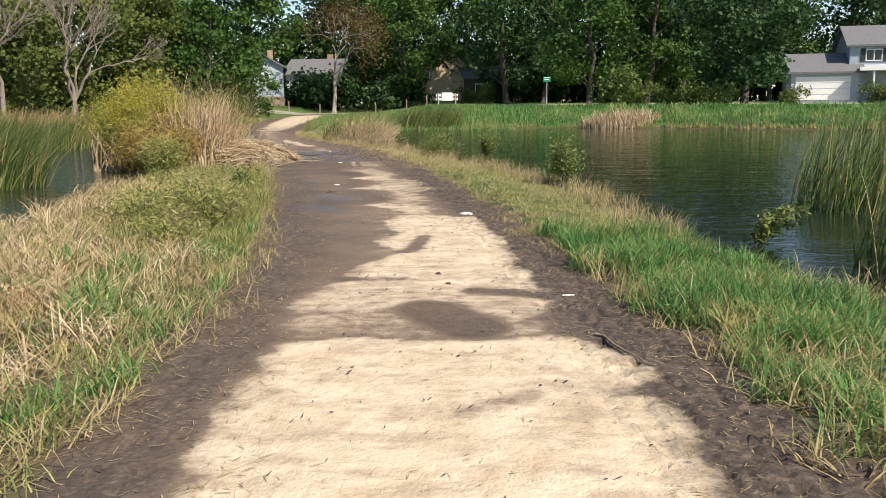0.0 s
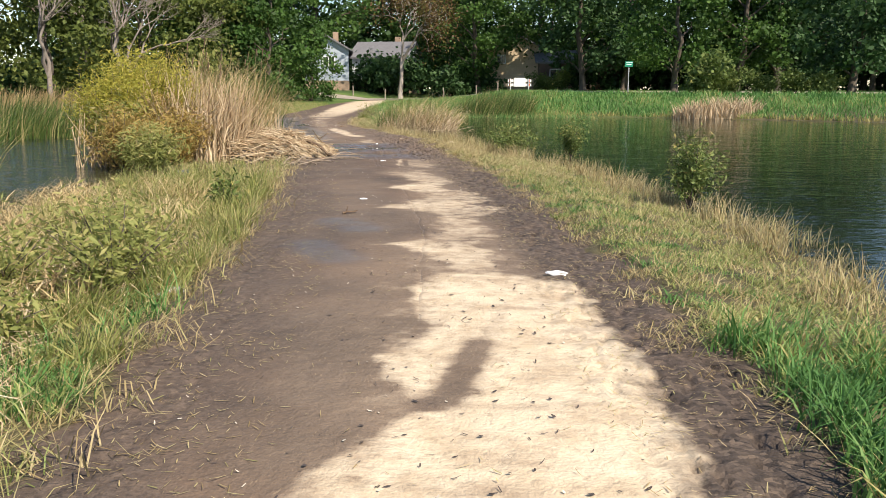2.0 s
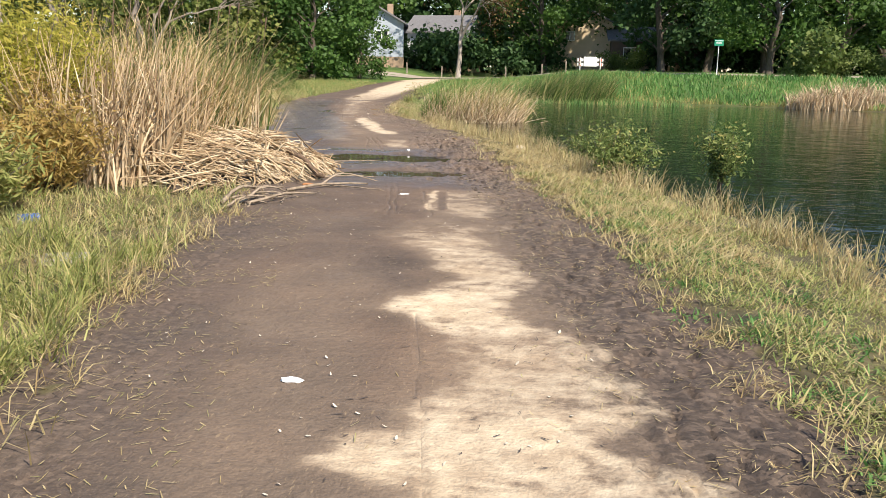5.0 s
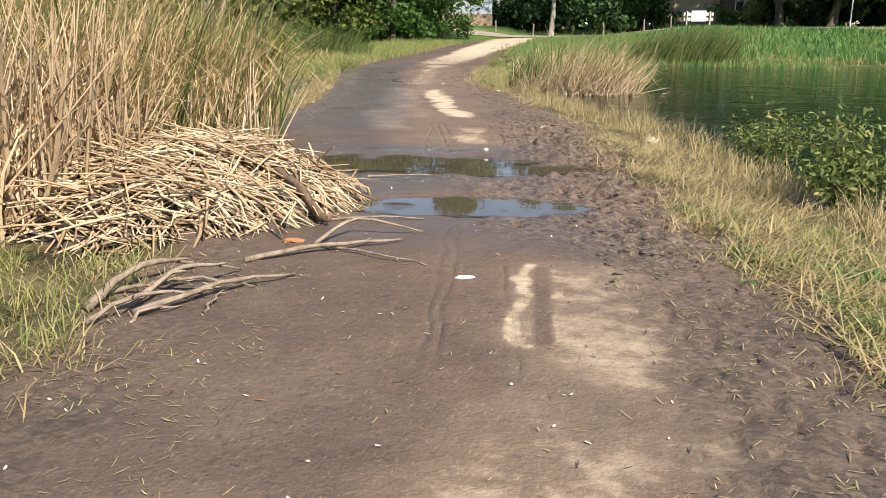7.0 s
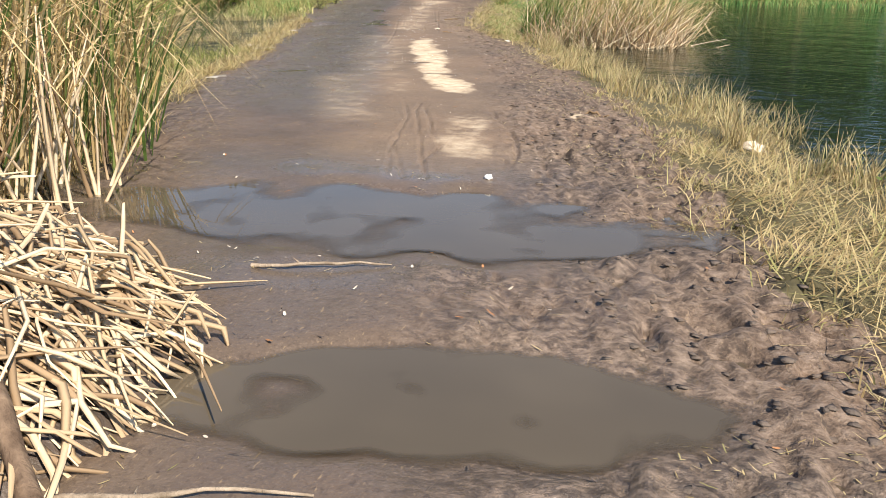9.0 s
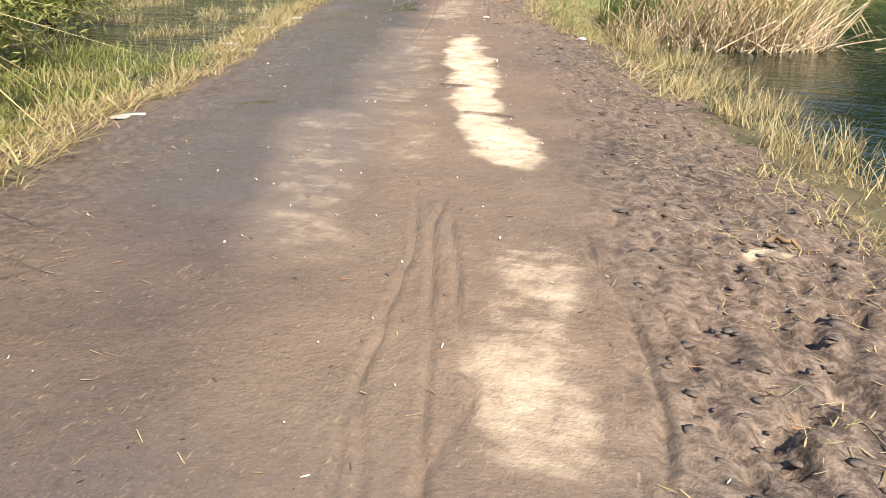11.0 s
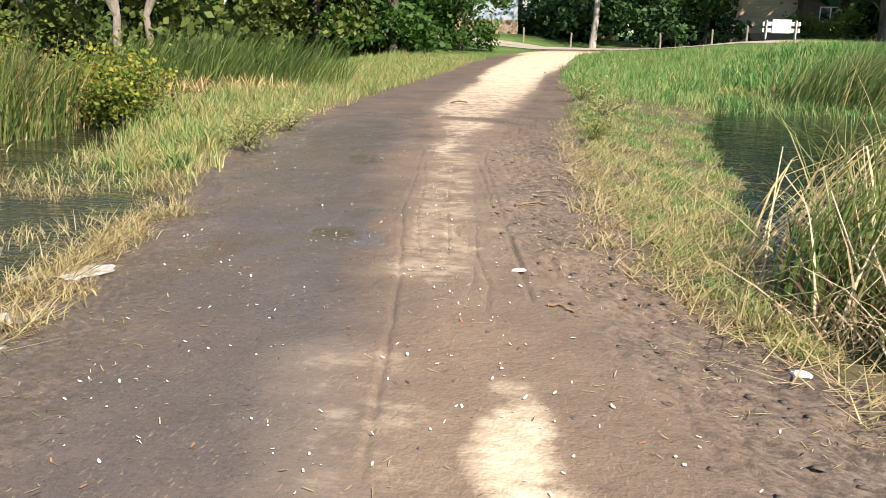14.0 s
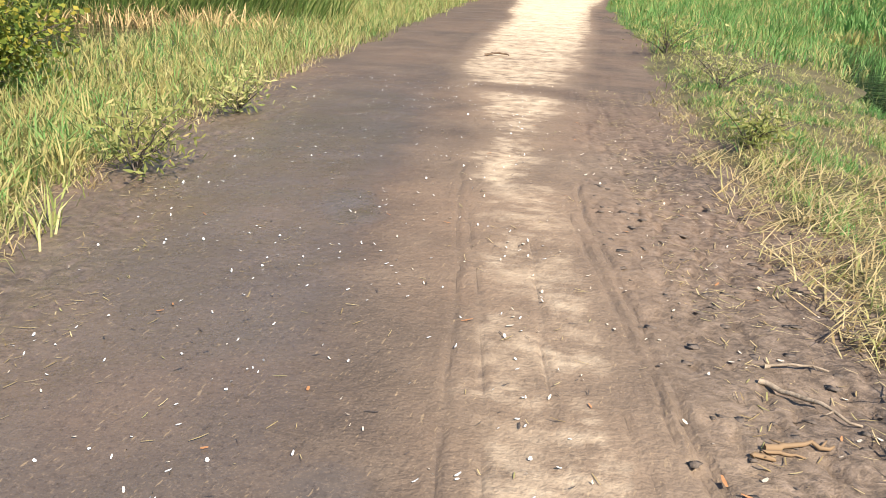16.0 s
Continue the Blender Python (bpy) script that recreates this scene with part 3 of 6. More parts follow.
def pale_stone(x, y):
    p = np.zeros_like(x)
    wx, wy = x + 0.06 * waves(x, y, 1.1, 25) + 0.05 * grain(x, y, 0.14, 26), y + 0.06 * waves(x, y, 1.1, 27) + 0.05 * grain(x, y, 0.2, 28)
    for b in BARE:
        np.maximum(p, b(wx, wy), out=p)

    def lay(*c):
        np.maximum(p, capsule(wx, wy, *c), out=p)

    lay(-0.3, 15.0, -1.0, 20.6, 0.75, 0.33)
    lay(0.9, 3.0, -0.1, 13.0, 1.0, 0.36)
    lay(-2.2, 18.2, -1.0, 14.0, 0.5, 0.22)
    lay(-5.95, 30.6, -4.95, 28.4, 0.34, 0.37)
    lay(-3.98, 28.7, -3.66, 27.3, 0.26, 0.44)
    lay(-6.6, 33.7, -5.2, 29.9, 0.42, 0.36)
    lay(-7.1, 35.1, -6.4, 33.6, 0.40, 0.38)
    lay(-7.2, 36.6, -8.4, 41.5, 0.36, 0.40)
    lay(-6.9, 36.2, -7.3, 39.0, 0.35, 0.33)
    lay(-3.08, 28.95, -3.0, 29.0, 0.07, 0.75)
    lay(-2.07, 22.2, -1.9, 21.0, 0.05, 0.52)
    lay(-1.86, 21.75, -1.74, 21.15, 0.04, 0.5)
    lay(-1.65, 22.1, -1.4, 20.9, 0.35, 0.42)
    lay(-3.9, 27.2, -8.6, 42.5, 0.9, 0.27)
    dark = capsule(x, y, 0.36, 7.0, 0.66, 6.5, 0.19, 0.75)
    for c in ((0.62, 4.95, 0.95, 5.2, 0.10, 0.6), (1.05, 5.3, 1.5, 5.25, 0.12, 0.5), (0.10, 9.4, 0.20, 10.3, 0.11, 0.7), (0.22, 10.3, 0.30, 11.1, 0.06, 0.35),
              (0.7, 7.6, 1.2, 7.4, 0.10, 0.45), (-0.4, 8.1, 0.1, 8.05, 0.08, 0.4), (-1.97, 22.2, -1.78, 21.1, 0.035, 0.4), (-5.1, 31.15, -4.8, 31.1, 0.04, 0.5), (-5.6, 32.1, -5.4, 32.1, 0.05, 0.4),
              # bar near y 57: a cast shadow painted by hiding the pale stone
              (-13.5, 56.5, -9.5, 57.0, 0.35, 0.8), (-9.6, 45.6, -8.6, 45.5, 0.2, 0.4)):
        dark = np.maximum(dark, capsule(x, y, *c))
    return np.clip(p - dark, 0, 1.2)


def grid_lines(fine0, fine1, step, far, grow):
    """Even steps over the stretch that is walked, growing outwards to the horizon."""
    lines = list(np.arange(fine0, fine1 + step / 2, step))
    for sign, start in ((-1, fine0), (1, fine1)):
        at, s = start, step
        while abs(at) < far:
            s *= grow
            at += sign * s
            lines.append(at)
    return np.sort(np.array(lines))


# wheel tracks pressed into the path: half width, depth, then the line they follow
TRACKS = (
    (0.017, 0.016, (-8.93, 41.95), (-8.72, 41.1), (-8.36, 39.85), (-8.0, 38.4), (-7.55, 37.06), (-7.23, 36.03), (-6.7, 34.2)),
    (0.015, 0.013, (-8.6, 40.9), (-8.17, 39.55), (-7.82, 38.23), (-7.4, 37.0)),
    (0.015, 0.013, (-8.16, 40.56), (-7.84, 39.23), (-7.62, 38.42), (-7.2, 37.0)),
    (0.018, 0.018, (-8.1, 41.79), (-7.97, 41.17), (-7.2, 38.57), (-6.73, 37.02), (-6.52, 36.26)),
    (0.017, 0.016, (-8.06, 41.13), (-7.28, 38.66), (-6.95, 37.7), (-6.6, 36.6)),
    (0.017, 0.018, (-7.68, 38.5), (-7.22, 37.44), (-7.0, 37.03), (-6.8, 36.44), (-6.7, 36.0)),
    (0.015, 0.013, (-7.5, 38.9), (-7.13, 37.47), (-6.95, 36.7), (-6.85, 36.2)),
    (0.016, 0.018, (-4.75, 29.2), (-4.49, 28.52), (-4.27, 27.52), (-4.04, 26.94), (-3.84, 26.5)),
    (0.016, 0.021, (-4.6, 29.2), (-4.53, 28.86), (-4.08, 27.59), (-3.88, 27.0), (-3.7, 26.54)),
    (0.016, 0.020, (-4.45, 28.89), (-4.05, 27.83), (-3.87, 27.4), (-3.88, 26.9)),
    (0.015, 0.013, (-4.27, 27.52), (-4.17, 27.11), (-3.99, 26.59)),
    (0.019, 0.024, (-3.81, 28.89), (-3.43, 27.98), (-3.29, 27.43), (-3.25, 26.94)),
    (0.017, 0.020, (-3.67, 28.83), (-3.3, 28.0), (-3.15, 27.5)),
    (0.015, 0.013, (-2.78, 23.1), (-2.52, 21.94), (-2.43, 21.59), (-2.22, 20.6)),
    (0.015, 0.013, (-2.68, 23.0), (-2.44, 22.0), (-2.36, 21.5), (-2.16, 20.7)),
    (0.015, 0.012, (-2.2, 22.2), (-1.93, 21.14), (-1.82, 20.7)),
    (0.015, 0.008, (-1.3, 17.5), (-0.9, 15.64), (-0.72, 14.73), (-0.53, 13.7), (-0.35, 12.04), (-0.2, 10.8)),
)


def track_relief(x, y):
    """Height of the grooves with their squeezed-up rims, and how deep inside a groove each place lies."""
    z, inside = np.zeros_like(x), np.zeros_like(x)
    for half, depth, *line in TRACKS:
        p = np.array(line)
        near = np.flatnonzero((x > p[:, 0].min() - 0.3) & (x < p[:, 0].max() + 0.3) & (y > p[:, 1].min() - 0.1) & (y < p[:, 1].max() + 0.1))
        qx, qy = x[near] + 0.012 * waves(x[near], y[near], 0.6, 70), y[near]
        d = np.full(len(near), 9.0)
        for (x0, y0), (x1, y1) in zip(p[:-1], p[1:]):
            dx, dy = x1 - x0, y1 - y0
            k = np.clip(((qx - x0) * dx + (qy - y0) * dy) / (dx * dx + dy * dy), 0, 1)
            d = np.minimum(d, np.hypot(qx - x0 - k * dx, qy - y0 - k * dy))
        worn = 0.65 + 0.35 * grain(qx, qy, 0.3, 71)
        g = smooth(half * 1.15, half * 0.4, d)
        z[near] += worn * depth * (0.4 * np.exp(-((d - half * 1.6) / (half * 0.5)) ** 2) - g)
        inside[near] = np.maximum(inside[near], g * worn)
    return z, inside


def build_ground():
    gu, gy = grid_lines(-2.55, 2.55, 0.020, 900, 1.15), grid_lines(3.5, 43.5, 0.06, 1200, 1.16)
    u, y = np.meshgrid(gu, gy)
    x = u + (left_edge(y) + right_edge(y)) / 2
    nx, ny = len(gu), len(gy)
    i = np.arange(nx * ny).reshape(ny, nx)
    faces = np.stack([i[:-1, :-1], i[:-1, 1:], i[1:, 1:], i[1:, :-1]], axis=-1).reshape(-1, 4)
    x, y = x.ravel(), y.ravel()
    z = ground_height(x, y)
    groove_z, groove = track_relief(x, y)
    z = z + groove_z
    l, r = left_edge(y), right_edge(y)
    lat = (x - (l + r) / 2) / ((r - l) / 2)
    z = z + smooth(1.05, 0.95, np.abs(lat)) * smooth(50, 44, y) * 0.0025 * grain(x, y, 0.11, 72)
    mud = smooth(1.18, 0.92, np.abs(lat) + waves(x, y, 1.1, 21) * 0.10 + waves(x, y, 0.4, 22) * 0.05)
    wet = smooth(0.15, -0.25, lat) * smooth(-1.15, -0.8, lat) * (0.35 + 0.6 * smooth(26, 30, y) * smooth(48, 42, y)) * smooth(9, 12, y)
    wet = np.maximum(wet, 0.8 * smooth(21.5, 23, y) * smooth(28, 26.6, y) * smooth(1.0, 0.5, np.abs(lat)))
    wet = np.maximum(wet, smooth(0.03, 0.0, z - WATER))
    # thin films of water left on the path
    for c in ((-8.25, 37.5, -7.95, 37.2, 0.22, 1.5), (-8.3, 38.2, -8.1, 37.0, 0.16, 1.25), (-6.95, 30.85, -6.65, 30.95, 0.10, 1.6), (-8.3, 33.9, -9.0, 35.4, 0.12, 1.6), (-9.5, 36.9, -9.8, 37.6, 0.14, 1.6),
              (-9.4, 41.0, -9.2, 40.6, 0.2, 1.3), (-3.6, 26.5, -4.6, 26.6, 0.25, 1.3), (-4.7, 24.6, -3.0, 24.9, 0.22, 1.25), (-1.5, 13.2, -1.1, 12.6, 0.3, 0.8), (-1.6, 14.6, -1.2, 14.1, 0.3, 0.8)):
        wet = np.maximum(wet, capsule(x, y, *c))
    wet = np.maximum(wet, groove * 0.75)
    lawn = smooth(50, 56, y) + smooth(2, 6, y - far_shore(x)) * (x > -5)
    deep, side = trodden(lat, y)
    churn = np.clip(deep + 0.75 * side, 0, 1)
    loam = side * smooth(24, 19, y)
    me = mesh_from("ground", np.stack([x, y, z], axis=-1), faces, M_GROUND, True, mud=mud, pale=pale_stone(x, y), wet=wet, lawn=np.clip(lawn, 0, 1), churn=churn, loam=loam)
    return tagged(new("ground", me), "muddy flood-washed gravel causeway between two ponds", "ground", kind="structure")


GROUND = build_ground()


def sheet(x, y):
    i = np.arange(x.size).reshape(x.shape)
    return np.stack([i[:-1, :-1], i[:-1, 1:], i[1:, 1:], i[1:, :-1]], axis=-1).reshape(-1, 4)


def build_water():
    for name, label, u0, u1, material in (("water_pond", "dark green rippled pond water", 0, 170, M_POND), ("water_marsh", "wind-ruffled shallow marsh water", -60, 0, M_MARSH)):
        u, y = np.meshgrid(np.linspace(u0, u1, 40), np.linspace(-60, 76, 60))
        x = u + (left_edge(y) + right_edge(y)) / 2
        me = mesh_from(name, np.stack([x.ravel(), y.ravel(), np.full(x.size, WATER)], axis=-1), sheet(x, y), material)
        tagged(new(name, me), label, "pond", kind="structure")
    for px, py, rx, ry, turn in PUDDLES:
        c, s = math.cos(turn), math.sin(turn)
        u, v = np.meshgrid(np.linspace(-1.3, 1.3, 70) * rx, np.linspace(-1.3, 1.3, 40) * ry)
        x, y = px + u * c - v * s, py + u * s + v * c
        level = -0.016
        depth = np.clip(level - ground_height(x, y), 0, 1).ravel()
        me = mesh_from("puddle", np.stack([x.ravel(), y.ravel(), np.full(x.size, level)], axis=-1), sheet(x, y), M_PUDDLE, depth=depth)
        tagged(new("puddle", me), "shallow brown puddle reflecting blue sky", "puddle", kind="structure")


build_water()


# ---- grasses ----
def on_ground(x, y, sink=0.01):
    return np.stack([x, y, np.maximum(ground_height(x, y), WATER - 0.06) - sink], axis=-1)


def clumped(n, y0, y1, place, seed, keep=0.5, size=0.7):
    """n points in a stretch of the walk; place gives x from y and a random share; thinned into tufts."""
    r = np.random.default_rng(seed)
    m = int(n / keep * 1.3)
    y = r.uniform(y0, y1, m)
    x = place(y, r.random(m))
    x = x + 0.16 * waves(y, y * 0.37, 1.3, seed + 9) + 0.08 * waves(y, x * 0.5, 0.5, seed + 8) + r.normal(0, 0.05, m)
    w = waves(x, y, size, seed) + r.uniform(-0.6, 0.6, m)
    ok = np.argsort(-w)[:n]
    r.shuffle(ok)
    return x[ok], y[ok]


def grass_patch(name, label, n, y0, y1, place, height, width, material, seed, droop=(0.1, 1.0), lean=(0.05, 0.6), keep=0.5, wind=0.2, tone=None, segs=3, size=0.7):
    x, y = clumped(n, y0, y1, place, seed, keep, size)
    r = np.random.default_rng(seed + 1)
    k = len(x)
    h = r.uniform(*height, k) * (1 + 0.25 * waves(x, y, 1.7, seed + 2))
    az = np.where(r.random(k) < wind, r.normal(0.3, 0.7, k), r.uniform(0, 6.28, k))
    t = None if tone is None else np.clip(tone[0] + (tone[1] - tone[0]) * (0.5 + 0.35 * waves(x, y, 1.5, seed + 3) + r.normal(0, 0.22, k)), 0, 1)
    me = blade_mesh(name, on_ground(x, y), h, r.uniform(*width, k), az, r.uniform(*lean, k), r.uniform(*droop, k), material, segs, t)
    return tagged(new(name, me), label, "grass", kind="stuff")


def between(a, b):
    return lambda y, k: a(y) + (b(y) - a(y)) * k


# the bank between the path and the open pond
grass_patch("dry_grass", "short dry straw-coloured grass on the pond bank", 28000, 9, 30.5, between(lambda y: right_edge(y) - 0.12, lambda y: right_shore(y) + 0.25),
            (0.04, 0.17), (0.004, 0.008), M_STRAW, 31, segs=2, lean=(0.3, 1.35), keep=0.7)
grass_patch("mixed_grass", "trampled yellow-green grass along the path", 28000, 9.5, 24, between(lambda y: right_edge(y) + 0.1, lambda y: right_shore(y) - 0.3),
            (0.04, 0.13), (0.005, 0.010), M_MIXED, 32, segs=2, lean=(0.3, 1.3), keep=0.7)
grass_patch("low_green_growth", "low green leaves between straw on the bank", 12000, 10.5, 23, between(lambda y: right_edge(y) + 0.05, lambda y: right_edge(y) + 0.95),
            (0.03, 0.09), (0.007, 0.013), M_GREEN, 37, segs=2, lean=(0.3, 1.3), keep=0.35, wind=0.0, tone=(0.2, 0.9))
grass_patch("tall_dry_grass", "tall tan grass tufts at the water's edge", 4600, 10, 31, between(lambda y: right_shore(y) - 0.55, lambda y: right_shore(y) + 0.3),
            (0.12, 0.40), (0.004, 0.009), M_STRAW, 33, keep=0.22, droop=(0.0, 0.8), size=0.9)
grass_patch("green_grass", "lush bright green grass tuft beside the path", 11000, 5.8, 10.4, between(lambda y: right_edge(y) + 0.15, lambda y: right_shore(y) - 0.1),
            (0.15, 0.32), (0.006, 0.013), M_GREEN, 34, keep=0.8, tone=(0.1, 1.05), droop=(0.2, 1.2))
grass_patch("mixed_grass", "green and straw grass at the path's edge", 18000, -2, 7.4, between(lambda y: right_edge(y) + 0.02, lambda y: right_shore(y) + 0.3),
            (0.10, 0.28), (0.005, 0.011), M_GREEN, 35, segs=2, keep=0.7, tone=(0.35, 1.2), lean=(0.1, 0.9))
grass_patch("dry_grass", "bent dry grass among green blades", 7000, 1, 9, between(lambda y: right_edge(y) - 0.05, lambda y: right_shore(y) + 0.5),
            (0.10, 0.32), (0.005, 0.011), M_STRAW, 36, keep=0.5, lean=(0.2, 1.2))
# the low side
grass_patch("dry_grass", "matted dry grass in shallow water", 26000, 0, 22, between(lambda y: left_edge(y) + 0.12, lambda y: left_shore(y) - 0.6),
            (0.08, 0.28), (0.004, 0.009), M_STRAW, 41, segs=2, lean=(0.1, 1.2), droop=(0.2, 1.4), keep=0.6)
grass_patch("mixed_grass", "yellow-green marsh grass beside the path", 20000, 0, 22, between(lambda y: left_edge(y) - 0.05, lambda y: left_shore(y)),
            (0.08, 0.27), (0.004, 0.009), M_MIXED, 42, segs=2, lean=(0.1, 0.9), keep=0.55)
grass_patch("green_grass", "bright green grass clumps in the marsh", 11000, 2, 11.5, between(lambda y: left_edge(y) - 0.15, lambda y: left_shore(y)),
            (0.12, 0.34), (0.006, 0.012), M_GREEN, 43, keep=0.3, size=1.3, tone=(0.3, 1.1), droop=(0.2, 1.2))
grass_patch("marsh_weeds", "feathery yellow-green weeds along the flooded edge", 13000, 9.5, 19, between(lambda y: left_edge(y) - 0.12, lambda y: left_shore(y) - 0.2),
            (0.14, 0.42), (0.005, 0.011), M_WEED, 38, keep=0.4, size=0.9, lean=(0.05, 0.8), droop=(0.1, 1.0))
grass_patch("plumed_grass", "drooping bleached grass plumes in the marsh", 6000, 3, 13, between(lambda y: left_edge(y) - 0.5, lambda y: left_shore(y) - 0.4),
            (0.30, 0.55), (0.006, 0.013), M_REED_PALE, 40, keep=0.25, size=1.1, lean=(0.1, 0.7), droop=(0.7, 1.7), segs=4)
grass_patch("flattened_reed", "flattened tan reeds over the marsh", 7000, 7, 18, between(lambda y: left_edge(y) - 1.2, lambda y: left_shore(y) - 1.2),
            (0.25, 0.6), (0.008, 0.018), M_REED_TAN, 44, lean=(0.7, 1.4), keep=0.4, wind=0.9)
grass_patch("marsh_straw", "tall tangled tan grass in the marsh", 8000, 3, 17, between(lambda y: left_edge(y) - 0.7, lambda y: left_shore(y) - 0.8),
            (0.28, 0.55), (0.004, 0.009), M_REED_TAN, 39, lean=(0.1, 0.8), droop=(0.4, 1.4), keep=0.4, tone=(0.2, 1.0))
grass_patch("dry_grass", "pale straw grass strip beside the path", 18000, 26.5, 50, between(lambda y: left_edge(y) + 0.1, lambda y: np.maximum(left_edge(y) - 1.6, left_shore(y) - 0.2)),
            (0.07, 0.22), (0.004, 0.009), M_STRAW, 45, segs=2, lean=(0.2, 1.2), keep=0.6)
grass_patch("dry_grass", "straw tufts standing in shallow water", 5200, 31, 42, between(lambda y: left_edge(y) - 0.4, lambda y: left_edge(y) - 3.2),
            (0.10, 0.30), (0.004, 0.009), M_STRAW, 46, lean=(0.1, 1.0), keep=0.13, size=1.4)
grass_patch("mixed_grass", "yellow-green grass standing in the flooded margin", 8000, 26.0, 33, between(lambda y: left_edge(y) - 0.3, lambda y: left_edge(y) - 2.4),
            (0.12, 0.34), (0.005, 0.011), M_WEED, 49, segs=2, lean=(0.05, 0.9), keep=0.4, size=1.1)
grass_patch("green_grass", "fresh green grass strip beside the path", 26000, 39.5, 72, between(lambda y: left_edge(y) - 0.15, lambda y: np.maximum(left_edge(y) - 4.5, left_shore(y) - 0.3)),
            (0.14, 0.42), (0.009, 0.018), M_GREEN, 47, segs=2, keep=0.7, tone=(0.65, 1.35))
grass_patch("mixed_grass", "yellow-green grass strip beside the path", 14000, 38.5, 72, between(lambda y: left_edge(y) + 0.1, lambda y: left_edge(y) - 2.0),
            (0.12, 0.32), (0.008, 0.014), M_MIXED, 48, segs=2, keep=0.7)
# past the reeds on the pond side
grass_patch("dry_grass", "sparse tan tufts at the inlet's mud edge", 2600, 30.3, 36.5, between(lambda y: right_edge(y) + 0.15, lambda y: right_shore(y) + 0.7),
            (0.10, 0.34), (0.004, 0.009), M_STRAW, 50, keep=0.25, droop=(0.0, 0.6), size=0.9)
grass_patch("dry_grass", "trampled straw at the path's edge", 8500, 36.3, 46, between(lambda y: right_edge(y) - 0.25, lambda y: right_shore(y) + 0.2),
            (0.05, 0.18), (0.004, 0.009), M_STRAW, 51, segs=2, keep=0.6, lean=(0.4, 1.45))
grass_patch("mixed_grass", "low yellow-green grass by the inlet", 16000, 36, 58, between(lambda y: right_edge(y) + 0.1, lambda y: right_shore(y)),
            (0.05, 0.16), (0.005, 0.011), M_MIXED, 52, segs=2, keep=0.6, lean=(0.2, 1.2))
grass_patch("green_grass", "short fresh green grass among the straw", 7000, 36.5, 48, between(lambda y: right_edge(y) + 0.25, lambda y: right_shore(y) + 0.1),
            (0.05, 0.16), (0.005, 0.011), M_GREEN, 54, segs=2, keep=0.35, lean=(0.1, 1.0), tone=(0.4, 0.95), size=1.2)
grass_patch("green_grass", "green meadow grass past the inlet", 26000, 50, 78, lambda y, k: right_edge(y) + 0.3 + k * 12,
            (0.18, 0.45), (0.012, 0.024), M_GREEN, 53, keep=0.8, tone=(0.4, 1.15), segs=2)


def far_bank_grass():
    r = np.random.default_rng(55)
    n = 40000
    x = r.uniform(-5, 60, n)
    y = far_shore(x) + 0.2 + r.random(n) ** 1.3 * 11
    h = r.uniform(0.15, 0.42, n) * (1 + 0.3 * waves(x, y, 4, 5))
    tone = np.clip(0.58 + 0.28 * waves(x, y, 5, 6) + r.normal(0, 0.18, n) + smooth(1.0, 0.2, y - far_shore(x)) * 0.6, 0, 1)
    me = blade_mesh("far_bank_grass", on_ground(x, y), h, r.uniform(0.03, 0.06, n), r.uniform(0, 6.28, n), r.uniform(0.1, 0.6, n), r.uniform(0, 0.5, n), M_GREEN, 2, tone)
    tagged(new("far_bank_grass", me), "bright green grass on the far pond bank", "grass", kind="stuff")


far_bank_grass()


# ---- reeds and cattails ----
def reed_stand(name, label, cx, cy, rx, ry, n, height, width, material, seed, lean=(0.05, 0.5), droop=(0.0, 0.6), wind=0.2, tone=None, spread=0.6, base=None):
    """A stand of upright strap leaves that the wind bends towards az = wind."""
    r = np.random.default_rng(seed)
    a, k = r.uniform(0, 6.28, n), np.sqrt(r.random(n))
    k = k * (1 + 0.15 * np.sin(a * 3 + seed))
    x, y = cx + np.cos(a) * k * rx, cy + np.sin(a) * k * ry
    h = r.uniform(*height, n) * (1.05 - 0.25 * k ** 2)
    az = r.normal(wind, spread, n)
    t = None if tone is None else r.uniform(*tone, n)
    b = on_ground(x, y)
    b[:, 2] = np.maximum(b[:, 2], WATER - 0.12)
    w, le, dr = r.uniform(*width, n), r.uniform(*lean, n), r.uniform(*droop, n)
    t = r.random(n) if t is None else t
    ob = empty(name, cx, cy, 0)
    for pick in np.array_split(np.lexsort((k, np.floor(a))), 14):
        tuft = new("tuft", blade_mesh("tuft", b[pick], h[pick], w[pick], az[pick], le[pick], dr[pick], material, 4, t[pick]))
        tuft.parent = ob
        tagged(tuft, kind="stuff")
        tuft.matrix_parent_inverse = Matrix.Translation((-cx, -cy, 0))
    return tagged(ob, label, "reeds")


def seed_heads(parent, cx, cy, rx, ry, n, z0, z1, seed):
    """Brown cattail spikes on thin stems."""
    r = np.random.default_rng(seed)
    for _ in range(n):
        x, y = cx + r.uniform(-rx, rx), cy + r.uniform(-ry, ry)
        z = r.uniform(z0, z1)
        b = float(np.maximum(ground_height(np.array([x]), np.array([y]))[0], WATER - 0.1))
        dx = r.uniform(0.05, 0.3)
        v, f = join([tube([(x, y, b), (x + dx * 0.5, y, z * 0.6), (x + dx, y, z)], [0.006, 0.005, 0.004], 4),
                     tube([(x + dx, y, z - 0.02), (x + dx, y, z), (x + dx + 0.02, y, z + 0.13), (x + dx + 0.022, y, z + 0.15)], [0.004, 0.013, 0.013, 0.003], 5)])
        ob = new("seed_head", mesh_from("seed_head", v, f, M_LOG))
        ob.parent = parent
        ob.matrix_parent_inverse = parent.matrix_basis.inverted()


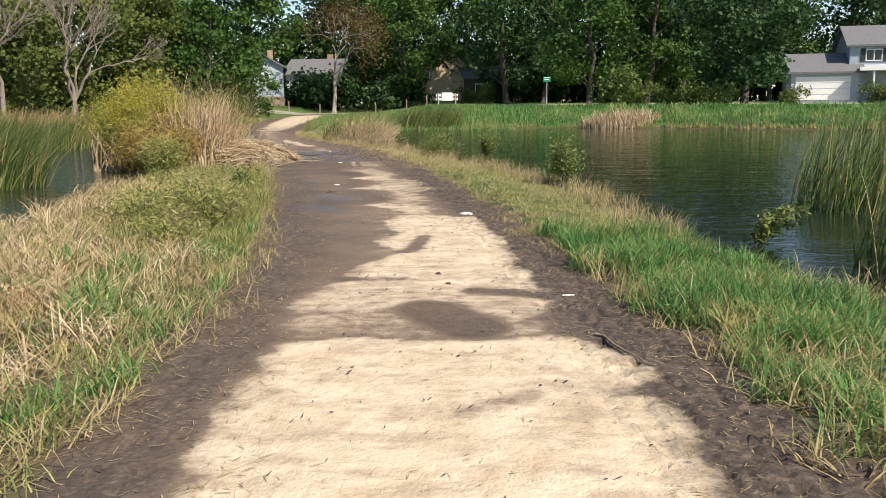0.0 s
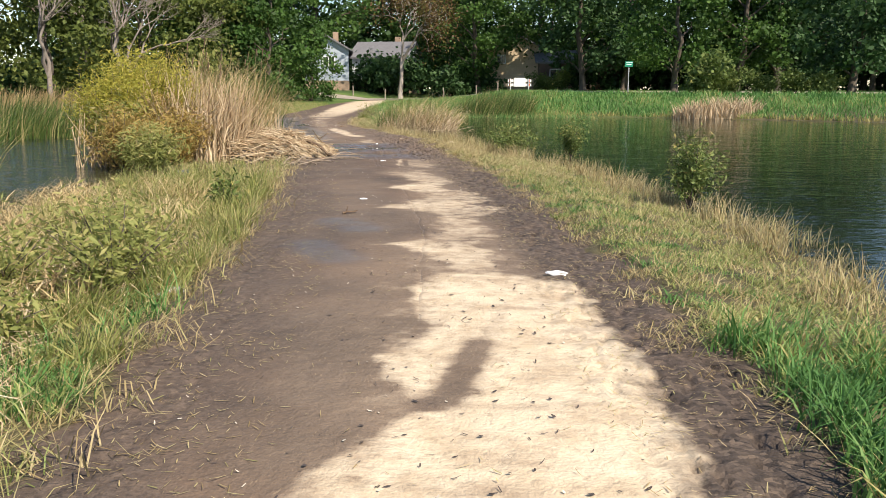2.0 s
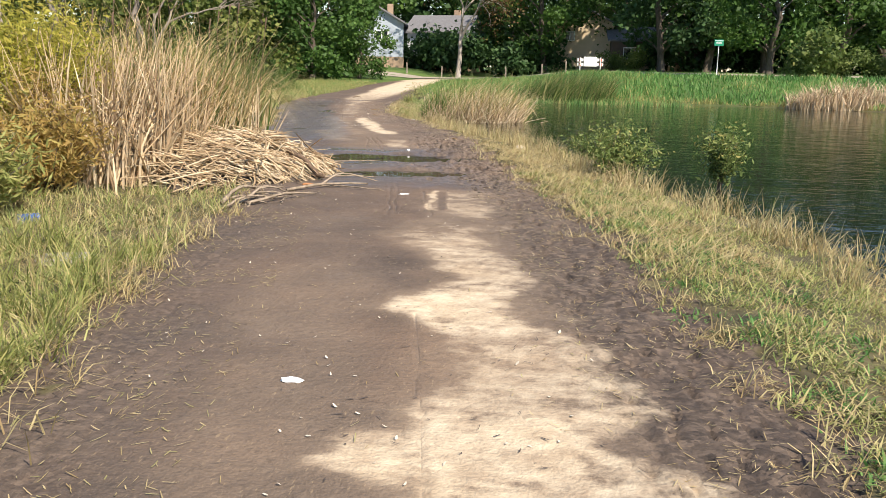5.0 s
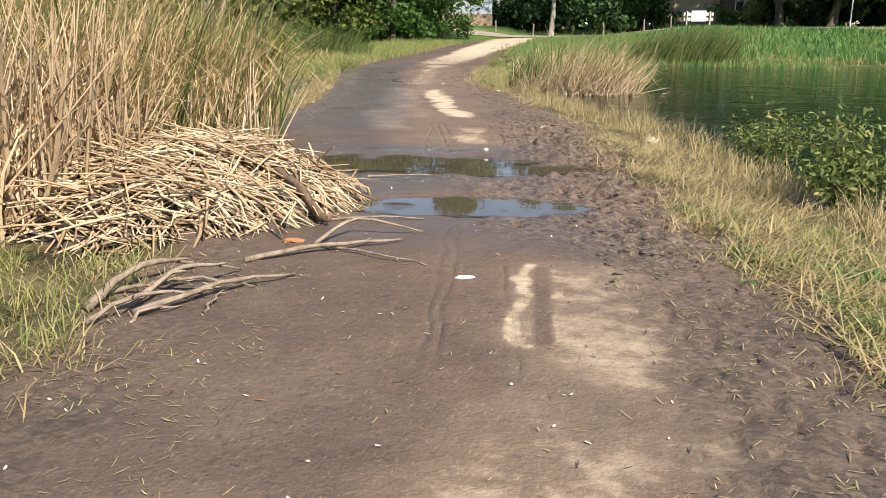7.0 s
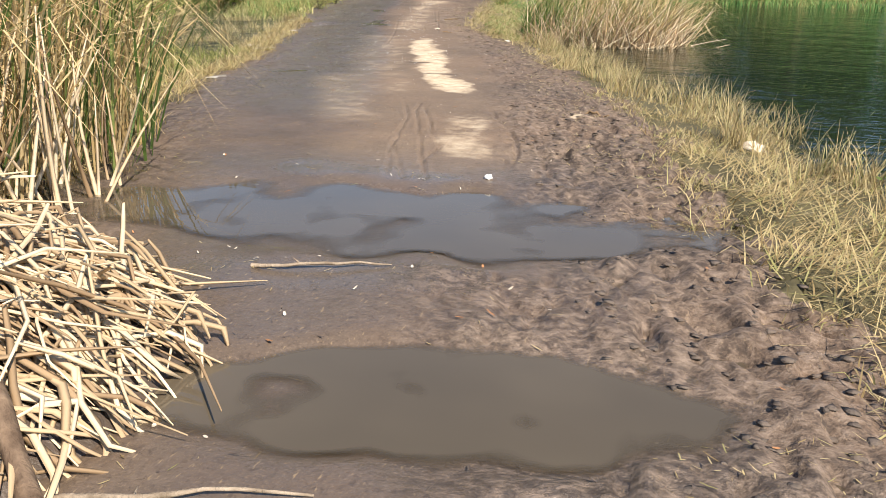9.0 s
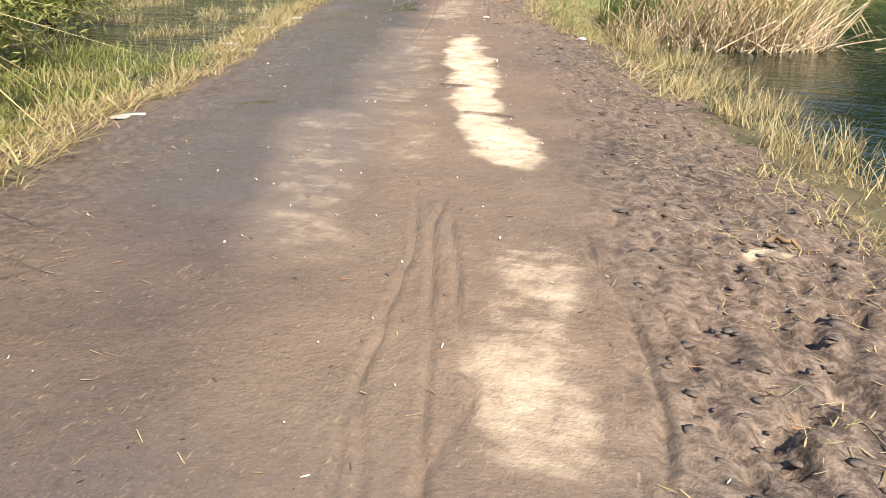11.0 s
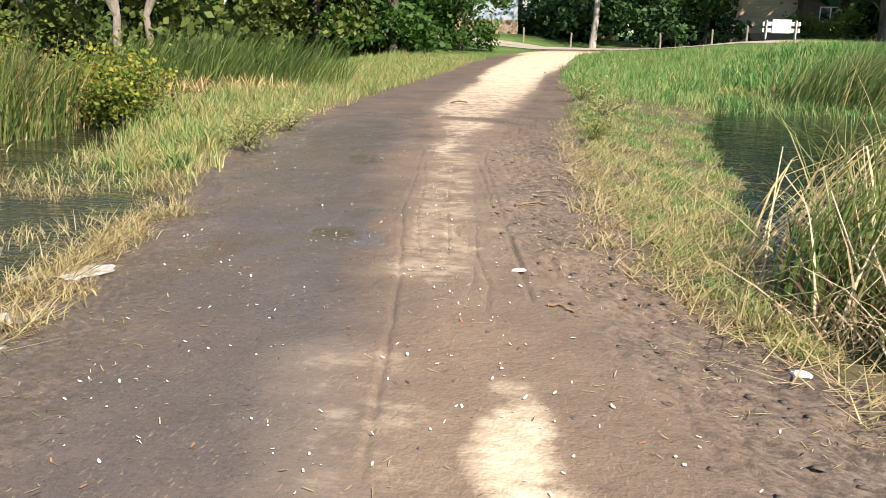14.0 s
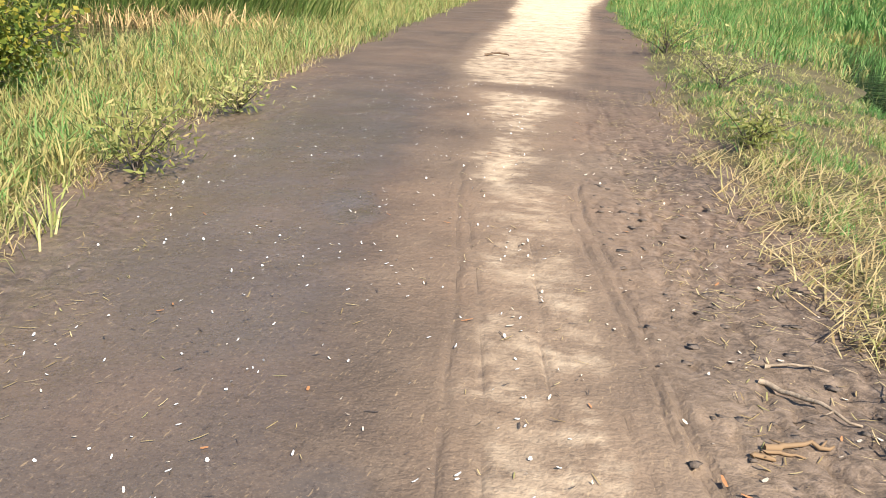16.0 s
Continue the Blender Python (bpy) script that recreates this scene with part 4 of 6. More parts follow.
# stand of tan and green cattails beside the heap
tall = reed_stand("cattail_stand", "tall tan cattails with bleached broken stalks", -6.9, 24.9, 1.3, 2.4, 1900, (1.9, 2.8), (0.009, 0.018), M_REED_TAN, 61, lean=(0.0, 0.42), droop=(0.2, 1.3), tone=(0.0, 0.9), spread=2.2)
seed_heads(tall, -6.7, 24.4, 1.0, 1.8, 14, 1.7, 2.3, 611)
reed_stand("cattail_stand", "green cattail leaves among dead stalks", -7.0, 25.0, 1.4, 2.4, 600, (1.7, 2.5), (0.012, 0.022), M_REED_GREEN, 62, droop=(0.0, 0.4))


def stalk_meshes(name, material, n, r, radius, bend):
    """A few different stalks a metre long, shared by many pieces."""
    out = []
    for _ in range(n):
        k = np.linspace(0, 1, 5)
        a, b = r.uniform(0, 6.28), r.uniform(0.3, 1.0) * bend
        p = np.stack([np.cos(a) * b * k ** 2, np.sin(a) * b * k ** 2, k], axis=-1)
        v, f = tube(p, radius * np.array([1.0, 0.9, 0.75, 0.55, 0.25]) * r.uniform(0.8, 1.3), 4)
        out.append(mesh_from(name, v, f, material, tone=np.full(len(v), r.random())))
    return out


def stalk_clump(name, label, cx, cy, rx, ry, n, height, radius, material, seed, tilt=22, wind=8):
    r = np.random.default_rng(seed)
    meshes = stalk_meshes("stalk", material, 7, r, radius, 0.12)
    ob = empty(name, cx, cy, 0)
    for i in range(n):
        a, k = r.uniform(0, 6.28), math.sqrt(r.random())
        x, y = math.cos(a) * k * rx, math.sin(a) * k * ry
        z = max(float(ground_height(np.array([cx + x]), np.array([cy + y]), False)[0]), WATER - 0.1) - 0.02
        h = r.uniform(*height)
        piece = new("stalk", meshes[i % 7])
        piece.parent = ob
        piece.matrix_basis = pose(x, y, z, r.normal(0, tilt), r.normal(wind, tilt), 0) @ pose(0, 0, 0, 0, 0, r.uniform(0, 360)) @ Matrix.Diagonal((1, 1, h, 1))
    return tagged(ob, label, "reeds")


stalk_clump("broken_reeds", "bleached upright broken cattail stalks", -6.3, 22.9, 1.0, 1.3, 290, (0.9, 1.9), 0.012, M_REED_PALE, 63, 14)
reed_stand("broad_dead_leaves", "broad bleached dead cattail leaves", -6.35, 22.7, 1.0, 1.2, 620, (1.0, 2.0), (0.022, 0.045), M_REED_PALE, 645, lean=(0.0, 0.45), droop=(0.0, 0.9), spread=2.6)
stalk_clump("broken_reeds", "bleached stalks at the edge of the cattails", -7.6, 21.9, 0.9, 1.0, 110, (0.6, 1.3), 0.012, M_REED_PALE, 64, 15)
stalk_clump("broken_reeds", "leaning tan stalks behind the heap", -6.0, 25.4, 0.7, 0.7, 70, (0.6, 1.2), 0.012, M_REED_PALE, 641, 12)
stalk_clump("broken_reeds", "collapsed bleached stalks in the inlet", -3.55, 37.0, 1.2, 1.1, 290, (0.5, 1.15), 0.011, M_REED_PALE, 642, 32, 22)
reed_stand("cattail_stand", "dark green cattails in the flooded marsh", -9.1, 17.5, 1.5, 1.3, 1300, (1.2, 1.8), (0.012, 0.024), M_REED_GREEN, 65, lean=(0.1, 0.5), droop=(0.1, 0.6))
reed_stand("weed_stand", "rust-brown tall weeds behind the cattails", -8.5, 25.6, 1.1, 2.2, 2600, (1.3, 2.2), (0.010, 0.02), M_RUST, 67, spread=1.5)
reed_stand("far_reed_stand", "brown-topped reeds along the far marsh", -20, 41, 6.0, 3.0, 3600, (1.2, 1.8), (0.02, 0.04), M_REED_TAN, 68, tone=(0.0, 0.6))
reed_stand("far_reed_stand", "green and brown reeds along the marsh", -16, 31, 3.5, 4.0, 2600, (1.0, 1.6), (0.018, 0.034), M_REED_GREEN, 69)
# clump in the inlet on the pond side
reed_stand("reed_clump", "wind-bent reed clump with tan collapsed base", -3.75, 37.8, 1.35, 1.7, 800, (1.2, 1.9), (0.009, 0.018), M_REED_GREEN, 71, lean=(0.1, 0.9), droop=(0.1, 0.9), tone=(0.6, 1.0), spread=1.5)
reed_stand("reed_clump", "tan plumed reeds bent over by the wind", -3.8, 37.9, 1.4, 1.6, 700, (1.2, 1.9), (0.010, 0.022), M_REED_TAN, 74, lean=(0.2, 0.8), droop=(0.3, 1.1), tone=(0.3, 1.0), spread=0.7)
reed_stand("collapsed_reeds", "collapsed tan reeds at the clump's foot", -3.7, 37.3, 1.3, 1.5, 2000, (0.6, 1.2), (0.008, 0.017), M_REED_PALE, 72, lean=(0.2, 1.1), droop=(0.1, 0.8), spread=2.6)
reed_stand("reed_clump", "fresh green reed leaves at the clump's edge", -4.75, 37.1, 0.40, 0.55, 300, (0.6, 1.15), (0.014, 0.026), M_REED_GREEN, 73, tone=(0.3, 0.75), spread=1.0)
reed_stand("reed_clump", "dark green reeds at the pond's corner", -1.6, 53.6, 2.2, 1.8, 1500, (1.2, 1.9), (0.02, 0.035), M_REED_GREEN, 75, lean=(0.1, 0.6))
reed_stand("reed_clump", "tan dry reed clump on the far shore", 9.9, 51.6, 2.2, 0.8, 1000, (0.7, 1.4), (0.03, 0.05), M_REED_PALE, 76, tone=(0.3, 0.9), spread=2.0, droop=(0.2, 0.8))
# cattails at the open water by the start
reed_stand("cattail_clump", "cattail clump with dark wet foot in the pond", 6.3, 13.6, 0.8, 0.9, 480, (1.2, 1.8), (0.012, 0.024), M_REED_GREEN, 77, lean=(0.05, 0.4), tone=(0.2, 1.0))
reed_stand("cattail_clump", "tall bent cattails standing in the pond", 4.75, 8.6, 0.55, 0.9, 520, (1.3, 1.95), (0.010, 0.02), M_REED_GREEN, 78, lean=(0.05, 0.5), tone=(0.2, 1.0))
# the marsh on the low side further on
reed_stand("cattail_stand", "tall green cattails in still water", -16.2, 41.0, 2.2, 1.6, 1500, (1.3, 2.0), (0.014, 0.028), M_REED_GREEN, 81, tone=(0.3, 0.95))
reed_stand("dead_reeds", "broken tan reeds at the water line", -15.9, 40.0, 2.0, 0.8, 260, (0.3, 0.8), (0.014, 0.028), M_REED_TAN, 82, lean=(0.2, 1.2), spread=2.5)
reed_stand("cattail_stand", "swaying green cattails across the water", -18.5, 52.5, 3.6, 2.4, 1800, (1.3, 2.0), (0.018, 0.034), M_REED_GREEN, 83, lean=(0.2, 0.6), tone=(0.2, 0.8))
reed_stand("dead_reeds", "orange-tan dead reeds at the water line", -17.2, 50.4, 2.6, 0.7, 600, (0.3, 0.7), (0.018, 0.034), M_REED_TAN, 84, lean=(0.2, 1.0), spread=2.5, tone=(0.0, 0.6))


# ---- shrubs ----
def shrub(name, label, x, y, height, radius, stems, leaves, leaf, material, seed, bark=None, wind=0.1, stretch=2.4):
    """Several stems from one root, each with its own spray of leaves."""
    r = np.random.default_rng(seed)
    z = float(max(ground_height(np.array([x]), np.array([y]))[0], WATER - 0.05)) - 0.02
    ob = empty(name, x, y, z)
    cloud = []
    per = leaves // stems
    for s in range(stems):
        a, out = r.uniform(0, 6.28), radius * math.sqrt(r.random())
        h = height * r.uniform(0.65, 1.0) * (1 - 0.3 * (out / radius) ** 2)
        tip = np.array([math.cos(a) * out + wind * h, math.sin(a) * out, h])
        k = np.linspace(0, 1, 5)[:, None]
        pts = tip * np.concatenate([k ** 1.3, k ** 1.3, k ** 0.85], axis=1) + r.normal(0, 0.02 * height, (5, 3)) * k
        v, f = tube(pts, np.linspace(0.006, 0.002, 5) * (1 + height * 0.5), 4)
        stem = new("stem", mesh_from("stem", v, f, bark or M_BARK))
        stem.parent = ob
        t = r.uniform(0.25, 1.0, per) ** 0.8
        c = np.stack([np.interp(t, k[:, 0], pts[:, i]) for i in range(3)], axis=-1)
        cloud.append(c + r.normal(0, radius * 0.16, (per, 3)) * (0.4 + t[:, None]))
    c = np.vstack(cloud)
    c[:, 2] = np.maximum(c[:, 2], 0.05)
    v, f = leaf_cloud(c, np.full(len(c), leaf), r, stretch, 0.4)
    # random leaf tone, rising slightly from foot to tip
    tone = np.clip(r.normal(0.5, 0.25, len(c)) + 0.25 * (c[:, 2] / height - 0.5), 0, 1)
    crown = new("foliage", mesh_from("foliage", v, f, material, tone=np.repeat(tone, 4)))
    crown.parent = ob
    return tagged(ob, label, "shrub")


shrub("leaning_weed", "leafy weed leaning over the pond water", 3.75, 10.3, 0.6, 0.2, 7, 700, 0.03, M_SHRUB, 90, wind=0.9, stretch=2.8)
shrub("willow_shrub", "slender green willow shrub at the pond edge", 2.45, 16.7, 1.05, 0.42, 16, 2600, 0.024, M_SHRUB, 91, stretch=2.8)
shrub("willow_shrub", "small green willow shrub in the shallows", 1.3, 24.3, 0.95, 0.42, 14, 2200, 0.026, M_SHRUB, 92, stretch=2.8)
shrub("willow_shrub", "low yellow-green shrub on the bank", -0.05, 25.0, 0.75, 0.6, 14, 2400, 0.024, M_SHRUB, 93, stretch=3.0)
shrub("willow_shrub", "leafy shoots in the shallow water", -0.3, 27.4, 0.6, 0.55, 14, 1600, 0.022, M_SHRUB, 94, stretch=3.2)
shrub("marsh_shrub", "bushy olive-green weed at the flooded path edge", -2.5, 11.5, 0.8, 0.5, 26, 1700, 0.02, M_WEED, 95, stretch=4.2)
shrub("marsh_shrub", "olive-green weeds in the marsh", -3.3, 11.4, 0.65, 0.6, 24, 1700, 0.02, M_WEED, 96, stretch=4.2)
shrub("marsh_shrub", "feathery olive-green weeds in the shallow water", -3.35, 12.9, 0.65, 0.6, 24, 1700, 0.02, M_WEED, 98, stretch=4.2)
shrub("marsh_shrub", "straggling yellow-green weeds in the marsh", -2.6, 10.1, 0.5, 0.4, 16, 1300, 0.02, M_WEED, 99, stretch=4.2)
shrub("marsh_shrub", "thin green weed by the path", -3.15, 15.6, 0.5, 0.25, 8, 500, 0.03, M_SHRUB, 97)
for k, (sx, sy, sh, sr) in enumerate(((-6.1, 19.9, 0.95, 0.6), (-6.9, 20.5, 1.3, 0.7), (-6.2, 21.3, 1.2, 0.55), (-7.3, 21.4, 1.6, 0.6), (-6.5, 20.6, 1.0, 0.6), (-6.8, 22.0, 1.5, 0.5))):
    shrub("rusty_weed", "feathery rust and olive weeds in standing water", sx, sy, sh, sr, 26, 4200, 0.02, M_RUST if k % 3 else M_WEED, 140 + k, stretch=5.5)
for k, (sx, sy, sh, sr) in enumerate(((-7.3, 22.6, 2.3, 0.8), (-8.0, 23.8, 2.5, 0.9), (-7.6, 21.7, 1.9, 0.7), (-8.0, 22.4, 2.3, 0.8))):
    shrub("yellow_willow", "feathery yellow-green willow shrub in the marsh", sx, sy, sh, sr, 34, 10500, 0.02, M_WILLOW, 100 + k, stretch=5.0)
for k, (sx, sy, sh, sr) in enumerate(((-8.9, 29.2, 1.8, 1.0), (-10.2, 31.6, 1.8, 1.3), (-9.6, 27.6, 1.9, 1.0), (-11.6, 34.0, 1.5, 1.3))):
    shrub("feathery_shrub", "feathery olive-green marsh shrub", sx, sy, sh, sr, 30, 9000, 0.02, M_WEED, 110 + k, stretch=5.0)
shrub("yellow_shrub", "shrub with yellowing leaves over dark water", -14.4, 43.2, 1.25, 1.15, 22, 6500, 0.05, M_YELLOW, 120, stretch=1.5)
shrub("yellow_shrub", "leafy green and yellow shrub among cattails", -16.6, 42.6, 1.6, 1.3, 20, 6000, 0.05, M_YELLOW, 121, stretch=1.5)
for k, (sx, sy, sh, sr) in enumerate(((-10.9, 41.0, 0.7, 0.5), (-7.2, 46.6, 0.7, 0.6), (-8.0, 50.0, 0.8, 0.7), (-11.4, 43.2, 0.55, 0.4), (-7.0, 43.4, 0.5, 0.4))):
    shrub("weed_clump", "thin reddish-green weeds at the path's edge", sx, sy, sh * 0.8, sr, 14, 480, 0.018, M_MIXED if k % 2 else M_WEED, 130 + k, stretch=4.0)


# ---- trees ----
def limb_points(start, end, r, bend=0.12, n=6):
    k = np.linspace(0, 1, n)[:, None]
    span = np.linalg.norm(end - start)
    p = start + (end - start) * k + r.normal(0, bend * span * 0.25, (n, 3)) * np.sin(k * np.pi)
    p[:, 2] += np.sin(k[:, 0] * np.pi) * span * 0.06
    return p


def tree(name, label, seed, height, radius, clear, n_leaves, leaf, material, bark, clumps=34, lean=0.04):
    """A tapered trunk with limbs to the clumps of an uneven crown."""
    r = np.random.default_rng(seed)
    ob = empty(name)
    top = np.array([r.normal(0, lean) * height, r.normal(0, lean) * height, height * 0.86])
    k = np.linspace(0, 1, 8)[:, None]
    tp = np.array([0, 0, -0.3]) + (top - np.array([0, 0, -0.3])) * k + r.normal(0, 0.012 * height, (8, 3)) * np.sin(k * np.pi) * np.array([1, 1, 0])
    tr = height * 0.018
    flare = np.array([1.5, 1.1, 1.0, 0.86, 0.7, 0.52, 0.34, 0.15])
    v, f = tube(tp, tr * flare, 8)
    under(new("trunk", mesh_from("trunk", v, f, bark, True)), ob)
    centres = []
    for i in range(clumps):
        a = r.uniform(0, 6.28)
        h = r.uniform(clear, 1.0)
        swell = math.sin(min(1.0, (h - clear) / (1 - clear) * 0.85 + 0.22) * math.pi) ** 0.6
        out = radius * swell * r.uniform(0.35, 1.0)
        centres.append((math.cos(a) * out, math.sin(a) * out, h * height))
    centres = np.array(centres)
    for i in range(0, clumps, 4):
        c = centres[i]
        h0 = np.clip(c[2] - np.hypot(c[0], c[1]) * 0.8, height * clear * 0.55, height * 0.75)
        s = np.array([np.interp(h0, tp[:, 2], tp[:, 0]), np.interp(h0, tp[:, 2], tp[:, 1]), h0])
        v, f = tube(limb_points(s, c, r), np.linspace(tr * 0.45, tr * 0.08, 6), 5)
        under(new("limb", mesh_from("limb", v, f, bark, True)), ob)
    per = n_leaves // clumps
    size = radius * r.uniform(0.2, 0.42, clumps)
    d = r.normal(size=(clumps, per, 3))
    d /= np.linalg.norm(d, axis=2)[:, :, None]
    d *= (r.random((clumps, per, 1)) ** 0.45) * size[:, None, None] * np.array([1.15, 1.15, 0.8])
    pts = (centres[:, None] + d).reshape(-1, 3)
    v, f = leaf_cloud(pts, np.full(len(pts), leaf), r, 1.35, 0.25)
    tone = np.clip(np.repeat(r.normal(0.45, 0.2, clumps), per) + r.normal(0, 0.17, len(pts)), 0, 1)
    under(new("crown", mesh_from("crown", v, f, material, tone=np.repeat(tone, 4))), ob)
    return tagged(ob, label, "tree")


def bare_tree(name, label, seed, height, spread, bark, leaves=0, material=None, forks=5):
    """A leafless tree that forks again and again, with some withered leaves if asked for."""
    r = np.random.default_rng(seed)
    ob = empty(name)
    pieces, tips = [], []

    def grow(p, d, length, rad, depth):
        e = p + d * length
        n = 4 if depth < 3 else 3
        pieces.append((depth, tube(limb_points(p, e, r, 0.18, n), np.linspace(rad, rad * 0.6, n), 6 if depth < 2 else 4)))
        if depth >= forks:
            tips.append(e)
            return
        for _ in range(2 if depth == 0 or r.random() < 0.45 else 3):
            nd = d + r.normal(0, spread, 3) + np.array([0, 0, 0.12])
            nd /= np.linalg.norm(nd)
            grow(e, nd, length * r.uniform(0.62, 0.88), rad * 0.6, depth + 1)

    grow(np.array([0, 0, -0.2]), np.array([0.05, 0, 1.0]), height * 0.27, height * 0.02, 0)
    v, f = join([t for k, t in pieces if k == 0])
    under(new("trunk", mesh_from("trunk", v, f, bark, True)), ob)
    for k, t in pieces:
        if k == 1:
            under(new("limb", mesh_from("limb", t[0], t[1], bark, True)), ob)
    v, f = join([t for k, t in pieces if k > 1])
    tagged(under(new("twig_spray", mesh_from("twig_spray", v, f, bark)), ob), kind="stuff")
    if leaves:
        t = np.array(tips)
        c = t[r.integers(0, len(t), leaves)] + r.normal(0, height * 0.06, (leaves, 3))
        v, f = leaf_cloud(c, np.full(leaves, 0.17), r, 1.4)
        under(new("crown", mesh_from("crown", v, f, material, tone=np.repeat(r.random(leaves), 4))), ob)
    return tagged(ob, label, "tree")


def ground_at(x, y):
    return float(ground_height(np.array([float(x)]), np.array([float(y)]))[0])


def stand_at(ob, x, y, turn=0.0, scale=1.0, sink=0.0):
    ob.matrix_basis = pose(x, y, ground_at(x, y) - sink, 0, 0, turn) @ Matrix.Scale(scale, 4)
    return ob


def row_of(first, places, seed, group):
    """Copies of one tree at the places (x, y, scale)."""
    r = random.Random(seed)
    tagged(first, group=group)
    x, y, s = places[0]
    stand_at(first, x, y, r.uniform(0, 360), s)
    for x, y, s in places[1:]:
        c = copy_thing(first, Matrix())
        stand_at(c, x, y, r.uniform(0, 360), s)


oak = tree("tree", "large dense dark green broadleaf tree", 201, 17, 6.0, 0.17, 6800, 0.34, M_LEAF_B, M_BARK, 44)
ash = tree("tree", "tall green broadleaf tree in full leaf", 202, 17, 5.2, 0.16, 6600, 0.33, M_LEAF_A, M_BARK, 44)
elm = tree("tree", "broad mid-green tree with open crown", 203, 15, 5.2, 0.22, 6000, 0.32, M_LEAF_A, M_BARK, 38)
olive = tree("tree", "olive-green tree at the marsh edge", 204, 12, 4.6, 0.10, 6000, 0.27, M_LEAF_C, M_BARK, 40)
maple = tree("tree", "dense low-branched green tree by the water", 205, 10, 4.0, 0.06, 6000, 0.25, M_LEAF_A, M_BARK, 40)
row_of(oak, [(23.9, 72.6, 0.82), (30, 100, 1.0), (15, 97, 0.95), (-27, 112, 1.1), (47, 104, 1.1), (5.5, 93, 0.9), (25, 96, 1.0), (60, 95, 1.0), (-9, 117, 1.1), (-19, 121, 1.1), (39, 112, 1.05), (70, 86, 1.0)], 1, "trees along the far yards")
row_of(ash, [(9.6, 95, 0.95), (0.5, 114, 1.15), (-14, 115, 1.1), (20, 92, 0.95), (-36, 104, 1.05), (53, 109, 1.1), (9, 110, 1.1), (33, 118, 1.1), (-24, 106, 1.05), (-5.2, 99, 0.9), (66, 100, 1.1), (-48, 95, 1.1)], 2, "trees along the far yards")
row_of(elm, [(12.4, 80.5, 0.8), (17.5, 101, 1.0), (-4, 121, 1.1), (36, 101, 0.85), (-31, 88, 1.0), (-42, 82, 1.0), (57, 102, 1.1), (24, 112, 1.1), (-9.5, 108, 0.95), (2.6, 104, 0.85), (43, 118, 1.15)], 3, "trees along the far yards")
row_of(olive, [(-27.5, 66, 1.0), (-33.5, 69, 1.1), (-31, 60, 0.95), (-39, 64, 1.1), (-24, 72, 0.85), (-45, 60, 1.1), (-52, 52, 1.1), (-28, 79, 1.05), (-37, 75, 1.15), (-55, 66, 1.2), (-60, 40, 1.1)], 4, "trees round the marsh")
row_of(maple, [(-20.6, 73.5, 0.95), (-24.6, 75.5, 1.0), (-29.5, 74.5, 0.95), (-23, 80, 1.0), (-18.6, 79, 0.7)], 5, "trees round the marsh")

yard_tree = stand_at(bare_tree("bare_tree", "forked grey tree with withered reddish leaves", 211, 13.5, 0.5, M_BARK_PALE, 3800, M_LEAF_D, 6), -12.7, 91.5, 30)
M_SNAG = bark_material("weathered_grey_bark", (0.13, 0.105, 0.085), (0.30, 0.26, 0.22))
pale_snag = bare_tree("dead_tree", "leafless bleached grey tree at the marsh edge", 212, 10.5, 0.33, M_SNAG, 0, None, 7)
row_of(pale_snag, [(-24.8, 57.5, 1.0), (-28.5, 55.5, 1.1), (-32.5, 56.5, 1.0), (-30.5, 62.5, 1.15), (-27.0, 62.0, 1.0), (-36, 53, 1.1)], 6, "dead trees at the marsh edge")


def bush(name, label, seed, height, radius, n, leaf, material):
    r = np.random.default_rng(seed)
    ob = empty(name)
    clumps = 16
    c = r.normal(size=(clumps, 3)) * np.array([radius * 0.45, radius * 0.45, height * 0.22]) + np.array([0, 0, height * 0.48])
    c[:, 2] = np.clip(c[:, 2], height * 0.15, height * 0.85)
    for i in range(0, clumps, 3):
        v, f = tube(limb_points(np.array([0, 0, -0.1]), c[i], r), np.linspace(0.035, 0.01, 6), 4)
        under(new("stem", mesh_from("stem", v, f, M_BARK)), ob)
    per = n // clumps
    pts = (c[:, None] + r.normal(size=(clumps, per, 3)) * np.array([radius * 0.2, radius * 0.2, height * 0.13])).reshape(-1, 3)
    pts[:, 2] = np.maximum(pts[:, 2], 0.1)
    v, f = leaf_cloud(pts, np.full(len(pts), leaf), r, 1.4)
    tone = np.clip(np.repeat(r.normal(0.5, 0.2, clumps), per) + r.normal(0, 0.15, len(pts)), 0, 1)
    under(new("foliage", mesh_from("foliage", v, f, material, tone=np.repeat(tone, 4))), ob)
    return tagged(ob, label, "bush")


